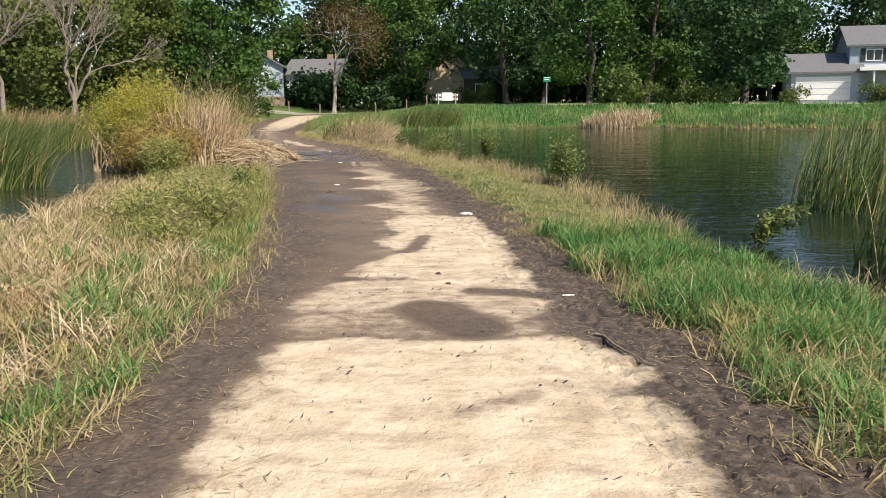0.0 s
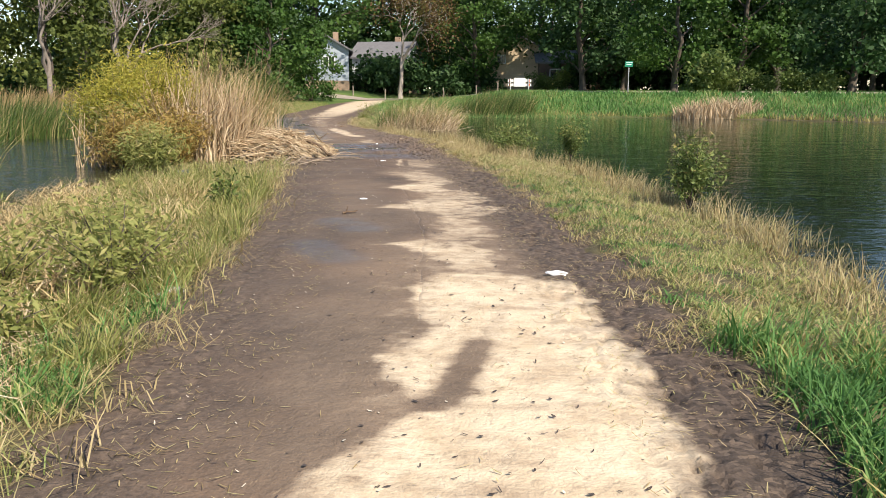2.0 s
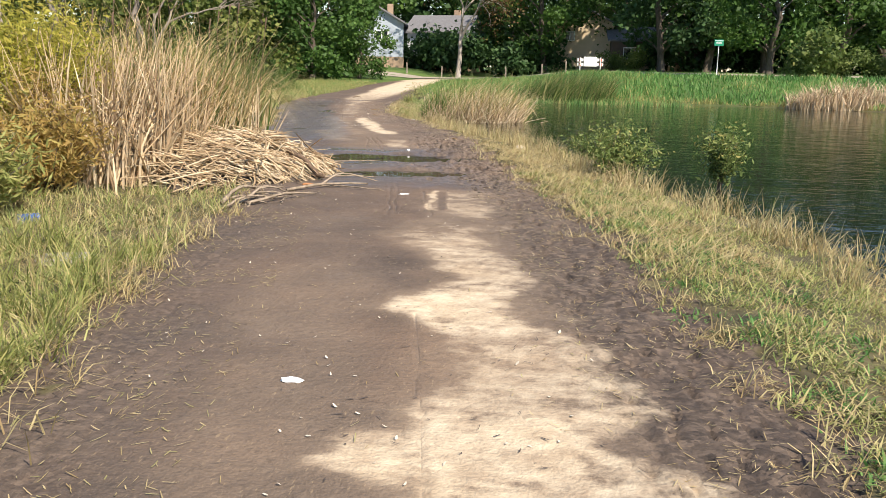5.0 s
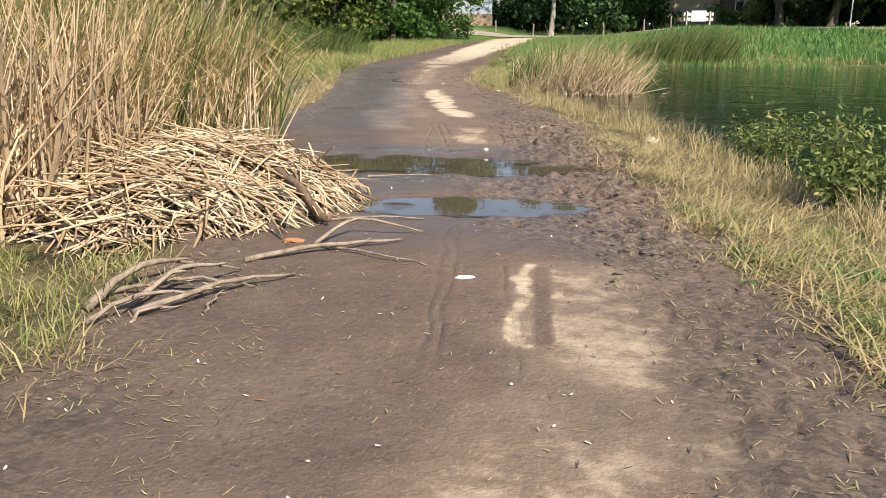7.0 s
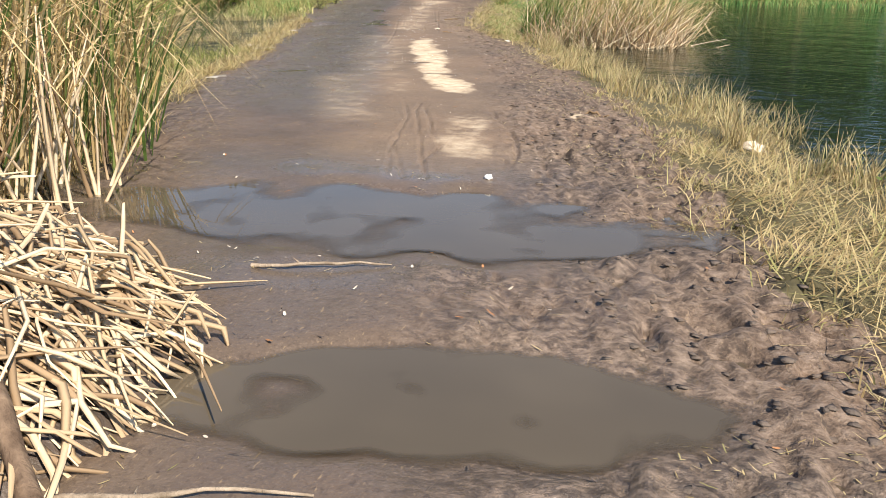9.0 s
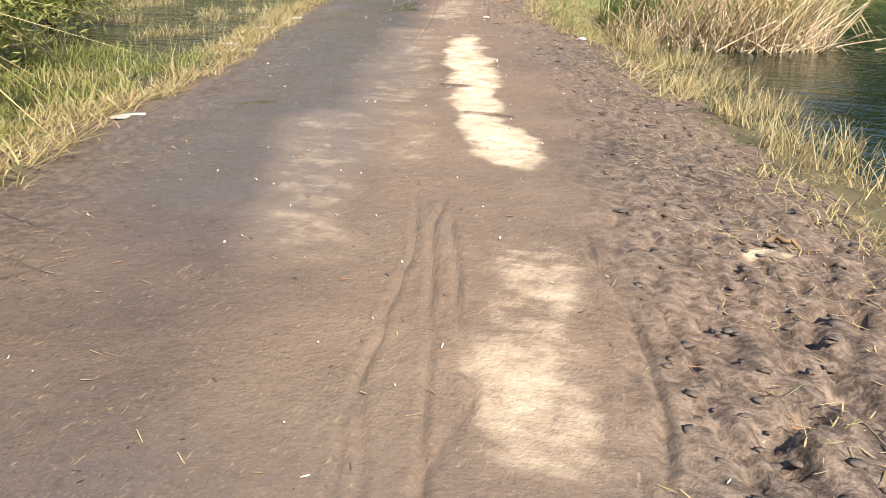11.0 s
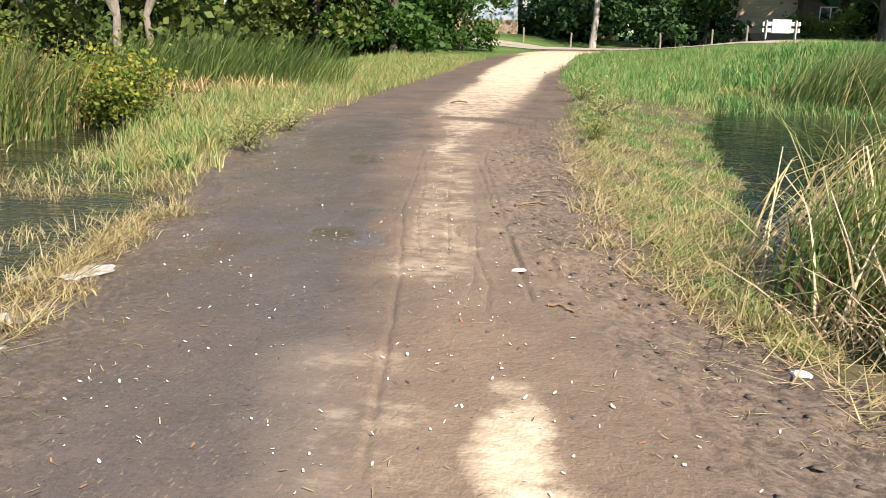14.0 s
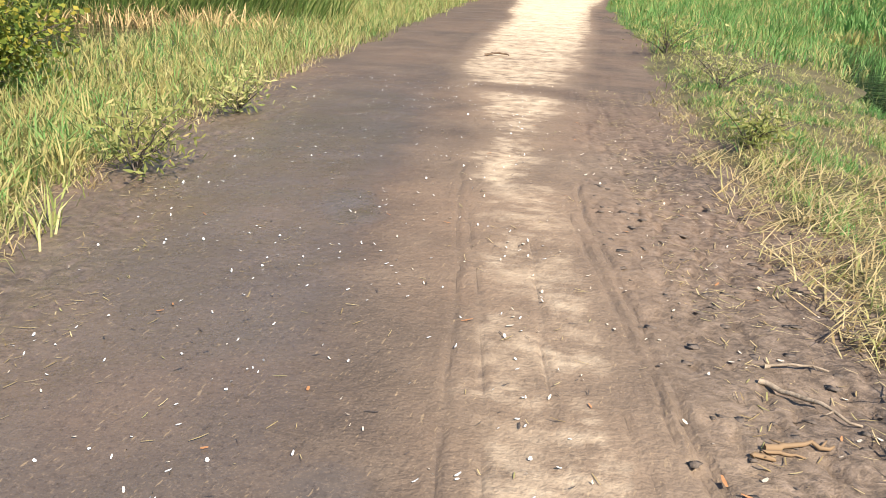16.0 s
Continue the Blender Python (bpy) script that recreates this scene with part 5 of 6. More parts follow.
light_bush = bush("bush", "light green leafy bush on the far bank", 221, 2.6, 1.7, 1800, 0.18, M_SHRUB)
row_of(light_bush, [(13.6, 73, 1.25), (19.4, 71.5, 0.75), (21.2, 71.0, 0.7), (17.4, 72.5, 0.65), (22.6, 74, 0.6), (3.2, 96, 0.8), (1.4, 97, 0.7), (27.5, 72, 0.6), (40.2, 83.6, 0.8), (15.6, 74, 0.8)], 7, "bushes on the far bank")
# dark bushes added to stand for under-tree shade; rear row closes sky gaps
dark_bush = bush("bush", "dark green bush added to fill the shade under the trees", 222, 3.4, 2.4, 1400, 0.33, M_LEAF_B)
row_of(dark_bush, [(-8.5, 97, 0.9), (-5.5, 98.5, 0.9), (6.5, 99, 1.1), (10.5, 99, 1.1), (14.5, 101, 1.1), (19, 98, 1.2), (23, 99, 1.2), (28, 97, 1.1), (-14.8, 97.5, 1.0), (-17.2, 98.0, 0.8), (-24, 97.5, 0.9), (-27, 95, 1.1), (-31, 93, 1.1),
                   (-35, 70, 1.1), (-28, 70, 1.0), (-31, 72, 1.1), (-40, 70, 1.2), (-25, 76.5, 0.9), (-21.5, 75.5, 0.8), (-38, 60, 1.1), (-34, 62, 1.0), (-29, 64, 0.9), (-45, 66, 1.2), (-41, 55, 1.1), (52, 92, 1.1), (57, 90, 1.2), (-13.6, 98.6, 1.2), (-16.8, 99.5, 1.1)] + [(-32 + 4.2 * k, 111 + 2 * (k % 3), 1.7) for k in range(25)], 8, "bushes under the trees")

# ---- road, houses and other things beyond the ponds ----
M_ROAD = plain_material("worn_pale_road", (0.36, 0.31, 0.25), 0.9, 0.25, 1.2)
M_CONCRETE = plain_material("pale_concrete_drive", (0.50, 0.44, 0.36), 0.85, 0.2, 1.5)
M_SIDING_BLUE = siding_material("blue_grey_siding", (0.42, 0.48, 0.56))
M_SIDING_WHITE = siding_material("white_siding", (0.72, 0.74, 0.76))
M_SIDING_TAN = siding_material("tan_siding", (0.62, 0.49, 0.33))
M_SIDING_BROWN = siding_material("brown_siding", (0.13, 0.09, 0.07))
M_ROOF = plain_material("grey_shingle_roof", (0.17, 0.17, 0.18), 0.9, 0.3, 5.0, bump=0.6)
M_TRIM = plain_material("white_trim", (0.80, 0.80, 0.79), 0.6, 0.08, 6.0)
M_SHUTTER = plain_material("dark_shutter", (0.03, 0.035, 0.045), 0.6, 0.2, 6.0)
M_BRICK = plain_material("tan_brick", (0.36, 0.26, 0.18), 0.9, 0.25, 8.0, bump=0.5)
M_PANE = Nodes("window_pane").done((0.02, 0.025, 0.03), 0.08)
M_POST = plain_material("weathered_post", (0.24, 0.20, 0.16), 0.9, 0.35, 9.0, bump=0.6)
M_STEEL = plain_material("galvanised_steel", (0.45, 0.46, 0.46), 0.45, 0.15, 12.0, metal=0.7)
M_SIGN = plain_material("green_sign_face", (0.02, 0.30, 0.17), 0.4, 0.1, 6.0)
M_RED = plain_material("orange_red_stripe", (0.62, 0.12, 0.05), 0.5, 0.15, 8.0)


def strip_on_ground(name, label, category, x0, x1, y_of, width, material, lift=0.03, along_y=False):
    n = 60
    k = np.linspace(x0, x1, n)
    rows = []
    for s in np.linspace(-0.5, 0.5, 5):
        x, y = (y_of(k) + s * width, k) if along_y else (k, y_of(k) + s * width)
        rows.append(np.stack([x, y, ground_height(x, y) + lift], axis=-1))
    v = np.stack(rows, axis=1).reshape(-1, 3)
    i = np.arange(n * 5).reshape(n, 5)
    f = np.stack([i[:-1, :-1], i[1:, :-1], i[1:, 1:], i[:-1, 1:]], axis=-1).reshape(-1, 4)
    return tagged(new(name, mesh_from(name, v, f, material)), label, category, kind="structure")


strip_on_ground("road", "pale dusty road along the far yards", "road", -70, 70, lambda x: 87.5 + 0.02 * x, 4.2, M_ROAD)
strip_on_ground("pavement", "pale concrete driveway below the garage", "driveway", 77, 86.4, lambda y: 36.2 + (y - 86) * 0.1, 4.8, M_CONCRETE, 0.05, True)


def window_part(parent, x, y, z, w, h, shutters=True):
    """A framed pane, proud of the wall that faces -y."""
    bm = box_bm(w, 0.08, 0.1, x, y - 0.04, z)
    box_bm(w, 0.08, 0.1, x, y - 0.04, z + h - 0.1, bm=bm)
    for sx in (-1, 0, 1):
        box_bm(0.09, 0.08, h - 0.2, x + sx * (w / 2 - 0.045), y - 0.04, z + 0.1, bm=bm)
    win = part("window", bm, M_TRIM, parent, "white-framed window")
    part("pane", box_bm(w - 0.12, 0.03, h - 0.12, x, y - 0.02, z + 0.06), M_PANE, win)
    if shutters:
        for sx in (-1, 1):
            part("shutter", box_bm(0.42, 0.06, h + 0.1, x + sx * (w / 2 + 0.25), y - 0.035, z - 0.05, 0.01), M_SHUTTER, parent, "dark shutter")


def gable_bm(w, d, z, rise, over=0.45, thick=0.18, ridge_x=True):
    """Two roof slabs that meet in a ridge."""
    bm = bmesh.new()
    a, b = (w / 2 + over, d / 2 + over) if ridge_x else (d / 2 + over, w / 2 + over)
    drop = rise * over / (b - over)
    for s in (-1, 1):
        pts = [(-a, s * b, z - drop), (a, s * b, z - drop), (a, 0, z + rise), (-a, 0, z + rise)]
        lo = [bm.verts.new(p if ridge_x else (p[1], p[0], p[2])) for p in pts]
        hi = [bm.verts.new((v.co.x, v.co.y, v.co.z + thick)) for v in lo]
        bm.faces.new(lo)
        bm.faces.new(hi[::-1])
        for i in range(4):
            bm.faces.new((lo[i], lo[(i + 1) % 4], hi[(i + 1) % 4], hi[i]))
    bmesh.ops.recalc_face_normals(bm, faces=bm.faces)
    return bm


def walls_bm(w, d, h, rise=0.0, ridge_x=True, x=0.0, y=0.0):
    """Four outer walls with their gable tops as one shell."""
    bm = bmesh.new()
    c = [(-w / 2 + x, -d / 2 + y), (w / 2 + x, -d / 2 + y), (w / 2 + x, d / 2 + y), (-w / 2 + x, d / 2 + y)]
    lo, hi = [bm.verts.new((*p, -0.8)) for p in c], [bm.verts.new((*p, h)) for p in c]
    for i in range(4):
        bm.faces.new((lo[i], lo[(i + 1) % 4], hi[(i + 1) % 4], hi[i]))
    if rise:
        if ridge_x:
            r1, r2 = bm.verts.new((-w / 2 + x, y, h + rise)), bm.verts.new((w / 2 + x, y, h + rise))
            bm.faces.new((hi[3], hi[0], r1))
            bm.faces.new((hi[1], hi[2], r2))
        else:
            r1, r2 = bm.verts.new((x, -d / 2 + y, h + rise)), bm.verts.new((x, d / 2 + y, h + rise))
            bm.faces.new((hi[0], hi[1], r1))
            bm.faces.new((hi[2], hi[3], r2))
    bmesh.ops.recalc_face_normals(bm, faces=bm.faces)
    return bm


def shifted(bm, x, y, z=0):
    bmesh.ops.translate(bm, verts=bm.verts, vec=(x, y, z))
    return bm


def two_storey_house():
    ob = empty("house", 45.2, 89.5, ground_at(34.5, 86.2) + 0.35, -14)
    part("wall", walls_bm(11.5, 8, 5.3, 1.9), M_SIDING_BLUE, ob, "blue-grey siding wall")
    part("roof", gable_bm(11.5, 8, 5.3, 1.9), M_ROOF, ob, "grey shingle roof")
    part("wall", walls_bm(6.2, 7, 2.75, 1.5, True, -8.0, -1.5), M_SIDING_BLUE, ob)
    part("roof", shifted(gable_bm(6.2, 7, 2.75, 1.7), -8.0, -1.5), M_ROOF, ob)
    for x in (-3.6, -0.3, 3.0):
        window_part(ob, x, -4.0, 3.7, 1.5, 1.15)
    part("porch_roof", box_bm(11.0, 2.4, 0.22, 0.3, -5.1, 2.75, 0.04), M_ROOF, ob)
    part("fascia", box_bm(11.0, 0.12, 0.34, 0.3, -6.36, 2.72, 0.02), M_TRIM, ob, "white fascia board")
    part("trim", box_bm(11.5, 0.1, 0.3, 0, -4.05, 3.05, 0.02), M_TRIM, ob)
    for x in (-3.9, 0.2, 4.2):
        part("column", box_bm(0.16, 0.16, 2.85, x, -6.2, -0.1, 0.02), M_TRIM, ob)
    door = part("garage_door", box_bm(5.0, 0.08, 2.25, -8.2, -5.04, 0.0, 0.01), M_TRIM, ob, "wide white garage door")
    for z in (0.55, 1.1, 1.65):
        part("panel_joint", box_bm(4.9, 0.02, 0.03, -8.2, -5.09, z), M_SIDING_BLUE, door)
    part("front_door", box_bm(0.95, 0.08, 2.05, -1.6, -4.04, 0, 0.01), M_SHUTTER, ob, "dark front door")
    window_part(ob, 2.2, -4.0, 0.8, 1.7, 1.3, False)
    part("planter", box_bm(0.5, 0.5, 0.9, -11.2, -5.6, 0, 0.03), M_BRICK, ob)
    return tagged(ob, "two-storey blue-grey house with white garage door", "house")


two_storey_house()


def cottage(label, x, y, turn, w, d, h, rise, wall, ridge_x, windows, base=0.0, door=None):
    ob = empty("house", x, y, ground_at(x, y) + base, turn)
    part("wall", walls_bm(w, d, h, rise, ridge_x), wall, ob)
    part("roof", gable_bm(w, d, h, rise, ridge_x=ridge_x) if ridge_x else gable_bm(w, d, h, rise, ridge_x=False), M_ROOF, ob, "grey shingle roof")
    for wx, wz, ww, wh in windows:
        window_part(ob, wx, -d / 2, wz, ww, wh, False)
    part("foundation", box_bm(w + 0.05, d + 0.05, 1.2, 0, 0, -0.8), M_BRICK, ob, "tan brick base course")
    if door is not None:
        frame_ = part("front_door", box_bm(1.0, 0.08, 2.05, door, -d / 2 - 0.04, 0.3, 0.01), M_TRIM, ob, "white front door")
        part("pane", box_bm(0.3, 0.02, 1.4, door, -d / 2 - 0.09, 0.7), M_PANE, frame_)
    part("chimney", box_bm(0.6, 0.6, 1.4, w * 0.2, 0.4, h + rise - 0.7, 0.02), M_BRICK, ob)
    return tagged(ob, label, "house")


cottage("small grey-blue house with white-framed window", -21.8, 99.0, 12, 4.6, 7, 3.6, 1.3, M_SIDING_BLUE, False, [(0.2, 1.9, 1.3, 1.0)], 0.6)
cottage("white house half hidden by branches", -16.0, 103.5, -6, 6.0, 7, 3.2, 1.6, M_SIDING_WHITE, True, [(-1.6, 1.1, 1.4, 1.1), (1.7, 1.1, 1.4, 1.1)], 0.5)
cottage("tan-walled house among dark trees", -1.6, 105.5, 0, 6.0, 7, 4.6, 1.5, M_SIDING_TAN, False, [(-1.4, 2.9, 1.0, 1.0)], 0.2)
cottage("dark brown house with white front door", 5.2, 103.0, 4, 8.5, 6, 2.7, 1.2, M_SIDING_BROWN, True, [(-2.4, 0.9, 1.5, 1.1)], 0.2, 1.2)


def road_sign(x, y):
    z = ground_at(x, y)
    ob = empty("road_sign", x, y, z, -6)
    v, f = tube([(0, 0, -0.2), (0, 0, 1.2), (0, 0, 2.5)], [0.035, 0.035, 0.035], 8)
    under(new("post", mesh_from("post", v, f, M_STEEL, True)), ob)
    part("sign_face", box_bm(0.62, 0.03, 0.42, 0, -0.05, 2.12, 0.008), M_SIGN, ob, "green rectangular sign face")
    part("border", box_bm(0.54, 0.012, 0.05, 0, -0.07, 2.44), M_TRIM, ob)
    part("lettering", box_bm(0.40, 0.012, 0.07, 0, -0.07, 2.28), M_TRIM, ob)
    return tagged(ob, "small green sign on a thin steel post", "sign")


road_sign(8.1, 76.5)


def barricade(x, y):
    ob = empty("barricade", x, y, ground_at(x, y), 4)
    for sx in (-0.9, 0.9):
        part("leg", box_bm(0.07, 0.5, 1.2, sx, 0.05, 0, 0.01), M_TRIM, ob)
    for z in (0.45, 0.85):
        board = part("board", box_bm(2.3, 0.05, 0.25, 0, -0.05, z, 0.008), M_TRIM, ob, "white striped barrier board")
        for k in range(5):
            part("stripe", shifted(box_bm(0.2, 0.01, 0.24, 0, 0, 0), -0.92 + k * 0.46, -0.082, z + 0.005), M_RED, board)
    part("panel", box_bm(1.15, 0.03, 0.85, 0, -0.12, 0.4, 0.01), M_TRIM, ob, "blank white notice panel")
    return tagged(ob, "white and red striped road barricade with panel", "barricade")


barricade(-0.8, 92.0)


def covered_boat(x, y):
    ob = empty("boat_trailer", x, y, ground_at(x, y) + 0.1, -10)
    bm = bmesh.new()
    rings = []
    for k in range(9):
        t = k / 8
        w, hz = 1.05 * math.sin(min(1, t * 1.6 + 0.1) * math.pi / 2), 0.75 + 0.65 * math.sin(t * math.pi) + 0.12 * math.sin(t * 19)
        rings.append([bm.verts.new((-2.5 + 5 * t, w * math.cos(a), 0.6 + max(0, math.sin(a)) * hz - (0.3 if math.sin(a) < -0.1 else 0))) for a in np.linspace(-0.6, math.pi + 0.6, 9)])
    for p, q in zip(rings, rings[1:]):
        for i in range(8):
            bm.faces.new((p[i], p[i + 1], q[i + 1], q[i]))
    part("cover", bm, M_WHITE, ob, "crumpled white tarpaulin cover")
    part("chassis", box_bm(4.6, 0.9, 0.12, 0, 0, 0.42, 0.02), M_STEEL, ob)
    for sx, sy in ((-0.4, -0.85), (-0.4, 0.85), (0.5, -0.85), (0.5, 0.85)):
        a = np.linspace(0, 2 * np.pi, 13)
        v, f = tube(np.stack([sx + np.cos(a) * 0.22, np.full(13, sy), 0.31 + np.sin(a) * 0.22], axis=-1), np.full(13, 0.09), 6)
        under(new("wheel", mesh_from("wheel", v, f, M_SHUTTER, True)), ob)
    return tagged(ob, "covered white boat on a trailer", "boat")


covered_boat(42.8, 81.8)


def wooden_post(x, y, h):
    r = random.Random(int(x * 10))
    v, f = tube([(0, 0, -0.3), (0.01, 0, h * 0.5), (r.uniform(-0.05, 0.05), 0, h), (r.uniform(-0.05, 0.05), 0, h + 0.03)], [0.075, 0.07, 0.065, 0.03], 7)
    ob = new("wooden_post", mesh_from("wooden_post", v, f, M_POST))
    ob.matrix_basis = pose(x, y, ground_at(x, y), 0, 0, r.uniform(0, 90))
    return tagged(ob, "weathered grey wooden roadside post", "post", "roadside posts")


for px in (-17.2, -14.0, -8.2, -5.0, -2.9, -19.5, 16.5):
    wooden_post(px, 90.6 + 0.02 * px, 0.95)


# ---- the heap of washed-up reeds ----
HEAP = (-5.2, 23.45, 1.55, 1.35, 0.45)


def heap_height(x, y):
    cx, cy, rx, ry, h = HEAP
    k = ((x - cx) / rx) ** 2 + ((y - cy) / ry) ** 2
    return ground_height(x, y, False) + h * np.clip(1 - k, 0, 1) ** 0.75 * (1 + 0.12 * waves(x, y, 0.8, 31))


def reed_heap():
    r = np.random.default_rng(301)
    cx, cy, rx, ry, h = HEAP
    ob = empty("reed_heap", cx, cy, 0)
    gx, gy = np.meshgrid(np.linspace(cx - rx, cx + rx, 44), np.linspace(cy - ry, cy + ry, 50))
    gz = heap_height(gx, gy) - 0.06
    i = np.arange(gx.size).reshape(gx.shape)
    f = np.stack([i[:-1, :-1], i[:-1, 1:], i[1:, 1:], i[1:, :-1]], axis=-1).reshape(-1, 4)
    core = new("core", mesh_from("core", np.stack([gx.ravel() - cx, gy.ravel() - cy, gz.ravel()], axis=-1), f, M_MUDDY, True))
    core.parent = ob
    tagged(core, "dark rotten reed and mud core")
    variants = []
    for k in range(10):
        t = np.linspace(-0.5, 0.5, 6)
        b, c = r.normal(0, 0.09), r.normal(0, 0.05)
        p = np.stack([t, b * (t * 2) ** 2 + c * np.sin(t * 5), -0.05 * (t * 2) ** 2], axis=-1)
        v, q = tube(p, r.uniform(0.005, 0.010) * np.array([0.6, 1, 1.05, 1, 0.85, 0.3]), 4)
        variants.append((v, q))
    meshes = [mesh_from("reed", v, q, M_REED_PALE, tone=np.full(len(v), (k + 0.5) / 10)) for k, (v, q) in enumerate(variants)]

    def lay():
        a, k = r.uniform(0, 6.28), r.random() ** 0.55
        x, y = cx + math.cos(a) * k * rx * 0.97, cy + math.sin(a) * k * ry * 0.97
        e = 0.05
        z = float(heap_height(np.array([x]), np.array([y]))[0])
        sx = float(heap_height(np.array([x + e]), np.array([y]))[0]) - z
        sy = float(heap_height(np.array([x]), np.array([y + e]))[0]) - z
        turn = r.normal(-6, 19) if r.random() < 0.8 else r.uniform(-90, 90)
        c, s = math.cos(radians(turn)), math.sin(radians(turn))
        slope = math.degrees(math.atan((sx * c + sy * s) / e))
        return pose(x - cx, y - cy, z + r.uniform(-0.03, 0.03), 0, 0, turn) @ pose(0, 0, 0, r.uniform(-30, 30), -np.clip(slope, -38, 38) + r.normal(0, 4), 0) @ Matrix.Diagonal((r.uniform(0.55, 1.5) * (1 - 0.5 * k ** 3), r.uniform(0.9, 2.2), 1, 1))

    for k in range(290):
        piece = new("reed", meshes[k % 10])
        piece.parent = ob
        piece.matrix_basis = lay()
    pieces, tones = [], []
    for k in range(1400):
        v, q = variants[k % 10]
        m = np.array(lay())
        pieces.append((v @ m[:3, :3].T + m[:3, 3] - np.array([0, 0, 0.015]), q))
        tones.append(np.full(len(v), r.random()))
    v, q = join(pieces)
    rest = new("reed_litter", mesh_from("reed_litter", v, q, M_REED_PALE, tone=np.concatenate(tones)))
    rest.parent = ob
    tagged(rest, kind="stuff")
    return tagged(ob, "low heap of bleached washed-up cattail stalks", "reed heap")


reed_heap()


def branch(name, label, points, radius, material, lift=0.0, category="branch", group=""):
    """A stick that lies along ground points, with a twig stub or two."""
    p = np.array(points, dtype=float)
    n = 9
    t = np.linspace(0, 1, n)
    s = np.linspace(0, 1, len(p))
    x, y = np.interp(t, s, p[:, 0]), np.interp(t, s, p[:, 1])
    r = np.random.default_rng(int(abs(p[0, 0] * 131 + p[0, 1] * 17)))
    x = x + r.normal(0, 0.012, n)
    y = y + r.normal(0, 0.012, n)
    z = np.maximum(ground_height(x, y), WATER) + radius * 0.7 + lift * np.sin(t * math.pi)
    pts = np.stack([x, y, z], axis=-1)
    pieces = [tube(pts, radius * (1.0 - 0.65 * t) * (1 + r.normal(0, 0.08, n)), 6)]
    for k in (3, 6):
        d = r.normal(0, 1, 3)
        d[2] = abs(d[2]) * 0.12
        e = pts[k] + d / np.linalg.norm(d) * radius * 4
        pieces.append(tube([pts[k], (pts[k] + e) / 2, e], [radius * 0.45, radius * 0.35, radius * 0.15], 4))
    v, f = join(pieces)
    c = pts[0].copy()
    ob = new(name, mesh_from(name, v - c, f, material, True))
    ob.location = c
    return tagged(ob, label, category, group)


DRIFT = "driftwood beside the heap"
for pts, rad, lift in ((((-4.05, 20.95), (-3.94, 21.81)), 0.028, 0.10), (((-3.76, 20.92), (-3.29, 21.75)), 0.020, 0.05), (((-3.85, 21.0), (-3.62, 21.75)), 0.020, 0.12),
                       (((-3.72, 20.85), (-3.6, 21.12)), 0.012, 0.03), (((-3.43, 21.03), (-3.52, 21.38)), 0.010, 0.02), (((-4.1, 21.2), (-3.51, 21.44)), 0.014, 0.06),
                       (((-4.0, 21.35), (-3.7, 21.3), (-3.42, 21.5)), 0.012, 0.08), (((-3.95, 20.8), (-3.6, 21.3)), 0.016, 0.08)):
    branch("branch", "weathered bare branch on the wet mud", pts, rad, M_STICK, lift, group=DRIFT)
branch("branch", "long thin grey branch across the mud", ((-3.7, 21.95), (-3.34, 22.24), (-2.94, 22.62)), 0.022, M_STICK, 0.03)
branch("branch", "arched thin branch beside the heap", ((-3.45, 22.36), (-3.30, 22.72), (-2.88, 22.88)), 0.015, M_STICK, 0.10)
branch("branch", "straight dry twig across the mud", ((-3.42, 22.36), (-2.61, 22.09)), 0.010, M_STICK, 0.02)
branch("branch", "thin dry stick beside the puddle", ((-3.7, 23.0), (-3.0, 23.25)), 0.012, M_STICK, 0.02)
branch("branch", "thin dry stick at the puddle's edge", ((-4.0, 24.75), (-3.35, 24.95)), 0.011, M_STICK, 0.02)


def heap_log():
    p0, p1 = np.array([-4.25, 23.42]), np.array([-3.58, 22.92])
    t = np.linspace(0, 1, 8)
    x, y = p0[0] + (p1[0] - p0[0]) * t, p0[1] + (p1[1] - p0[1]) * t
    z = heap_height(x, y) + 0.05
    z[0] -= 0.02
    pts = np.stack([x, y, z], axis=-1)
    v, f = tube(pts, np.array([0.030, 0.038, 0.035, 0.030, 0.034, 0.030, 0.033, 0.024]), 9)
    ob = new("log", mesh_from("log", v - pts[0], f, M_LOG, True))
    ob.location = pts[0]
    tagged(ob, "short brown log lying on the reed heap", "log")


heap_log()
branch("branch", "thin twig lying on the mud margin", ((1.44, 6.29), (1.52, 5.95), (1.67, 5.62)), 0.010, M_STICK, 0.01)
branch("branch", "dark twig on the muddy path", ((-1.62, 15.05), (-1.48, 15.16)), 0.018, M_LOG, 0.01)
branch("branch", "pale split reed on the mud", ((-7.07, 38.85), (-6.87, 38.90)), 0.014, M_REED_PALE, 0.005)
branch("branch", "dry crooked branch on the mud margin", ((-7.08, 39.34), (-6.92, 39.2), (-6.76, 39.10)), 0.012, M_STICK, 0.02)
branch("branch", "dry twig on the mud margin", ((-7.06, 39.44), (-6.82, 39.48)), 0.010, M_STICK, 0.01)
branch("branch", "pale stick on the mud", ((-6.40, 36.18), (-6.24, 36.17)), 0.012, M_REED_PALE, 0.005)
branch("branch", "pale stick by the trampled straw", ((-7.11, 38.79), (-6.96, 38.84)), 0.010, M_REED_PALE, 0.005)
branch("branch", "dark twig on the pale gravel", ((-10.42, 48.44), (-10.25, 48.54), (-10.1, 48.55)), 0.022, M_LOG, 0.03)
branch("branch", "short pale stick on the mud", ((-3.02, 29.2), (-2.82, 29.14)), 0.014, M_REED_PALE, 0.005)
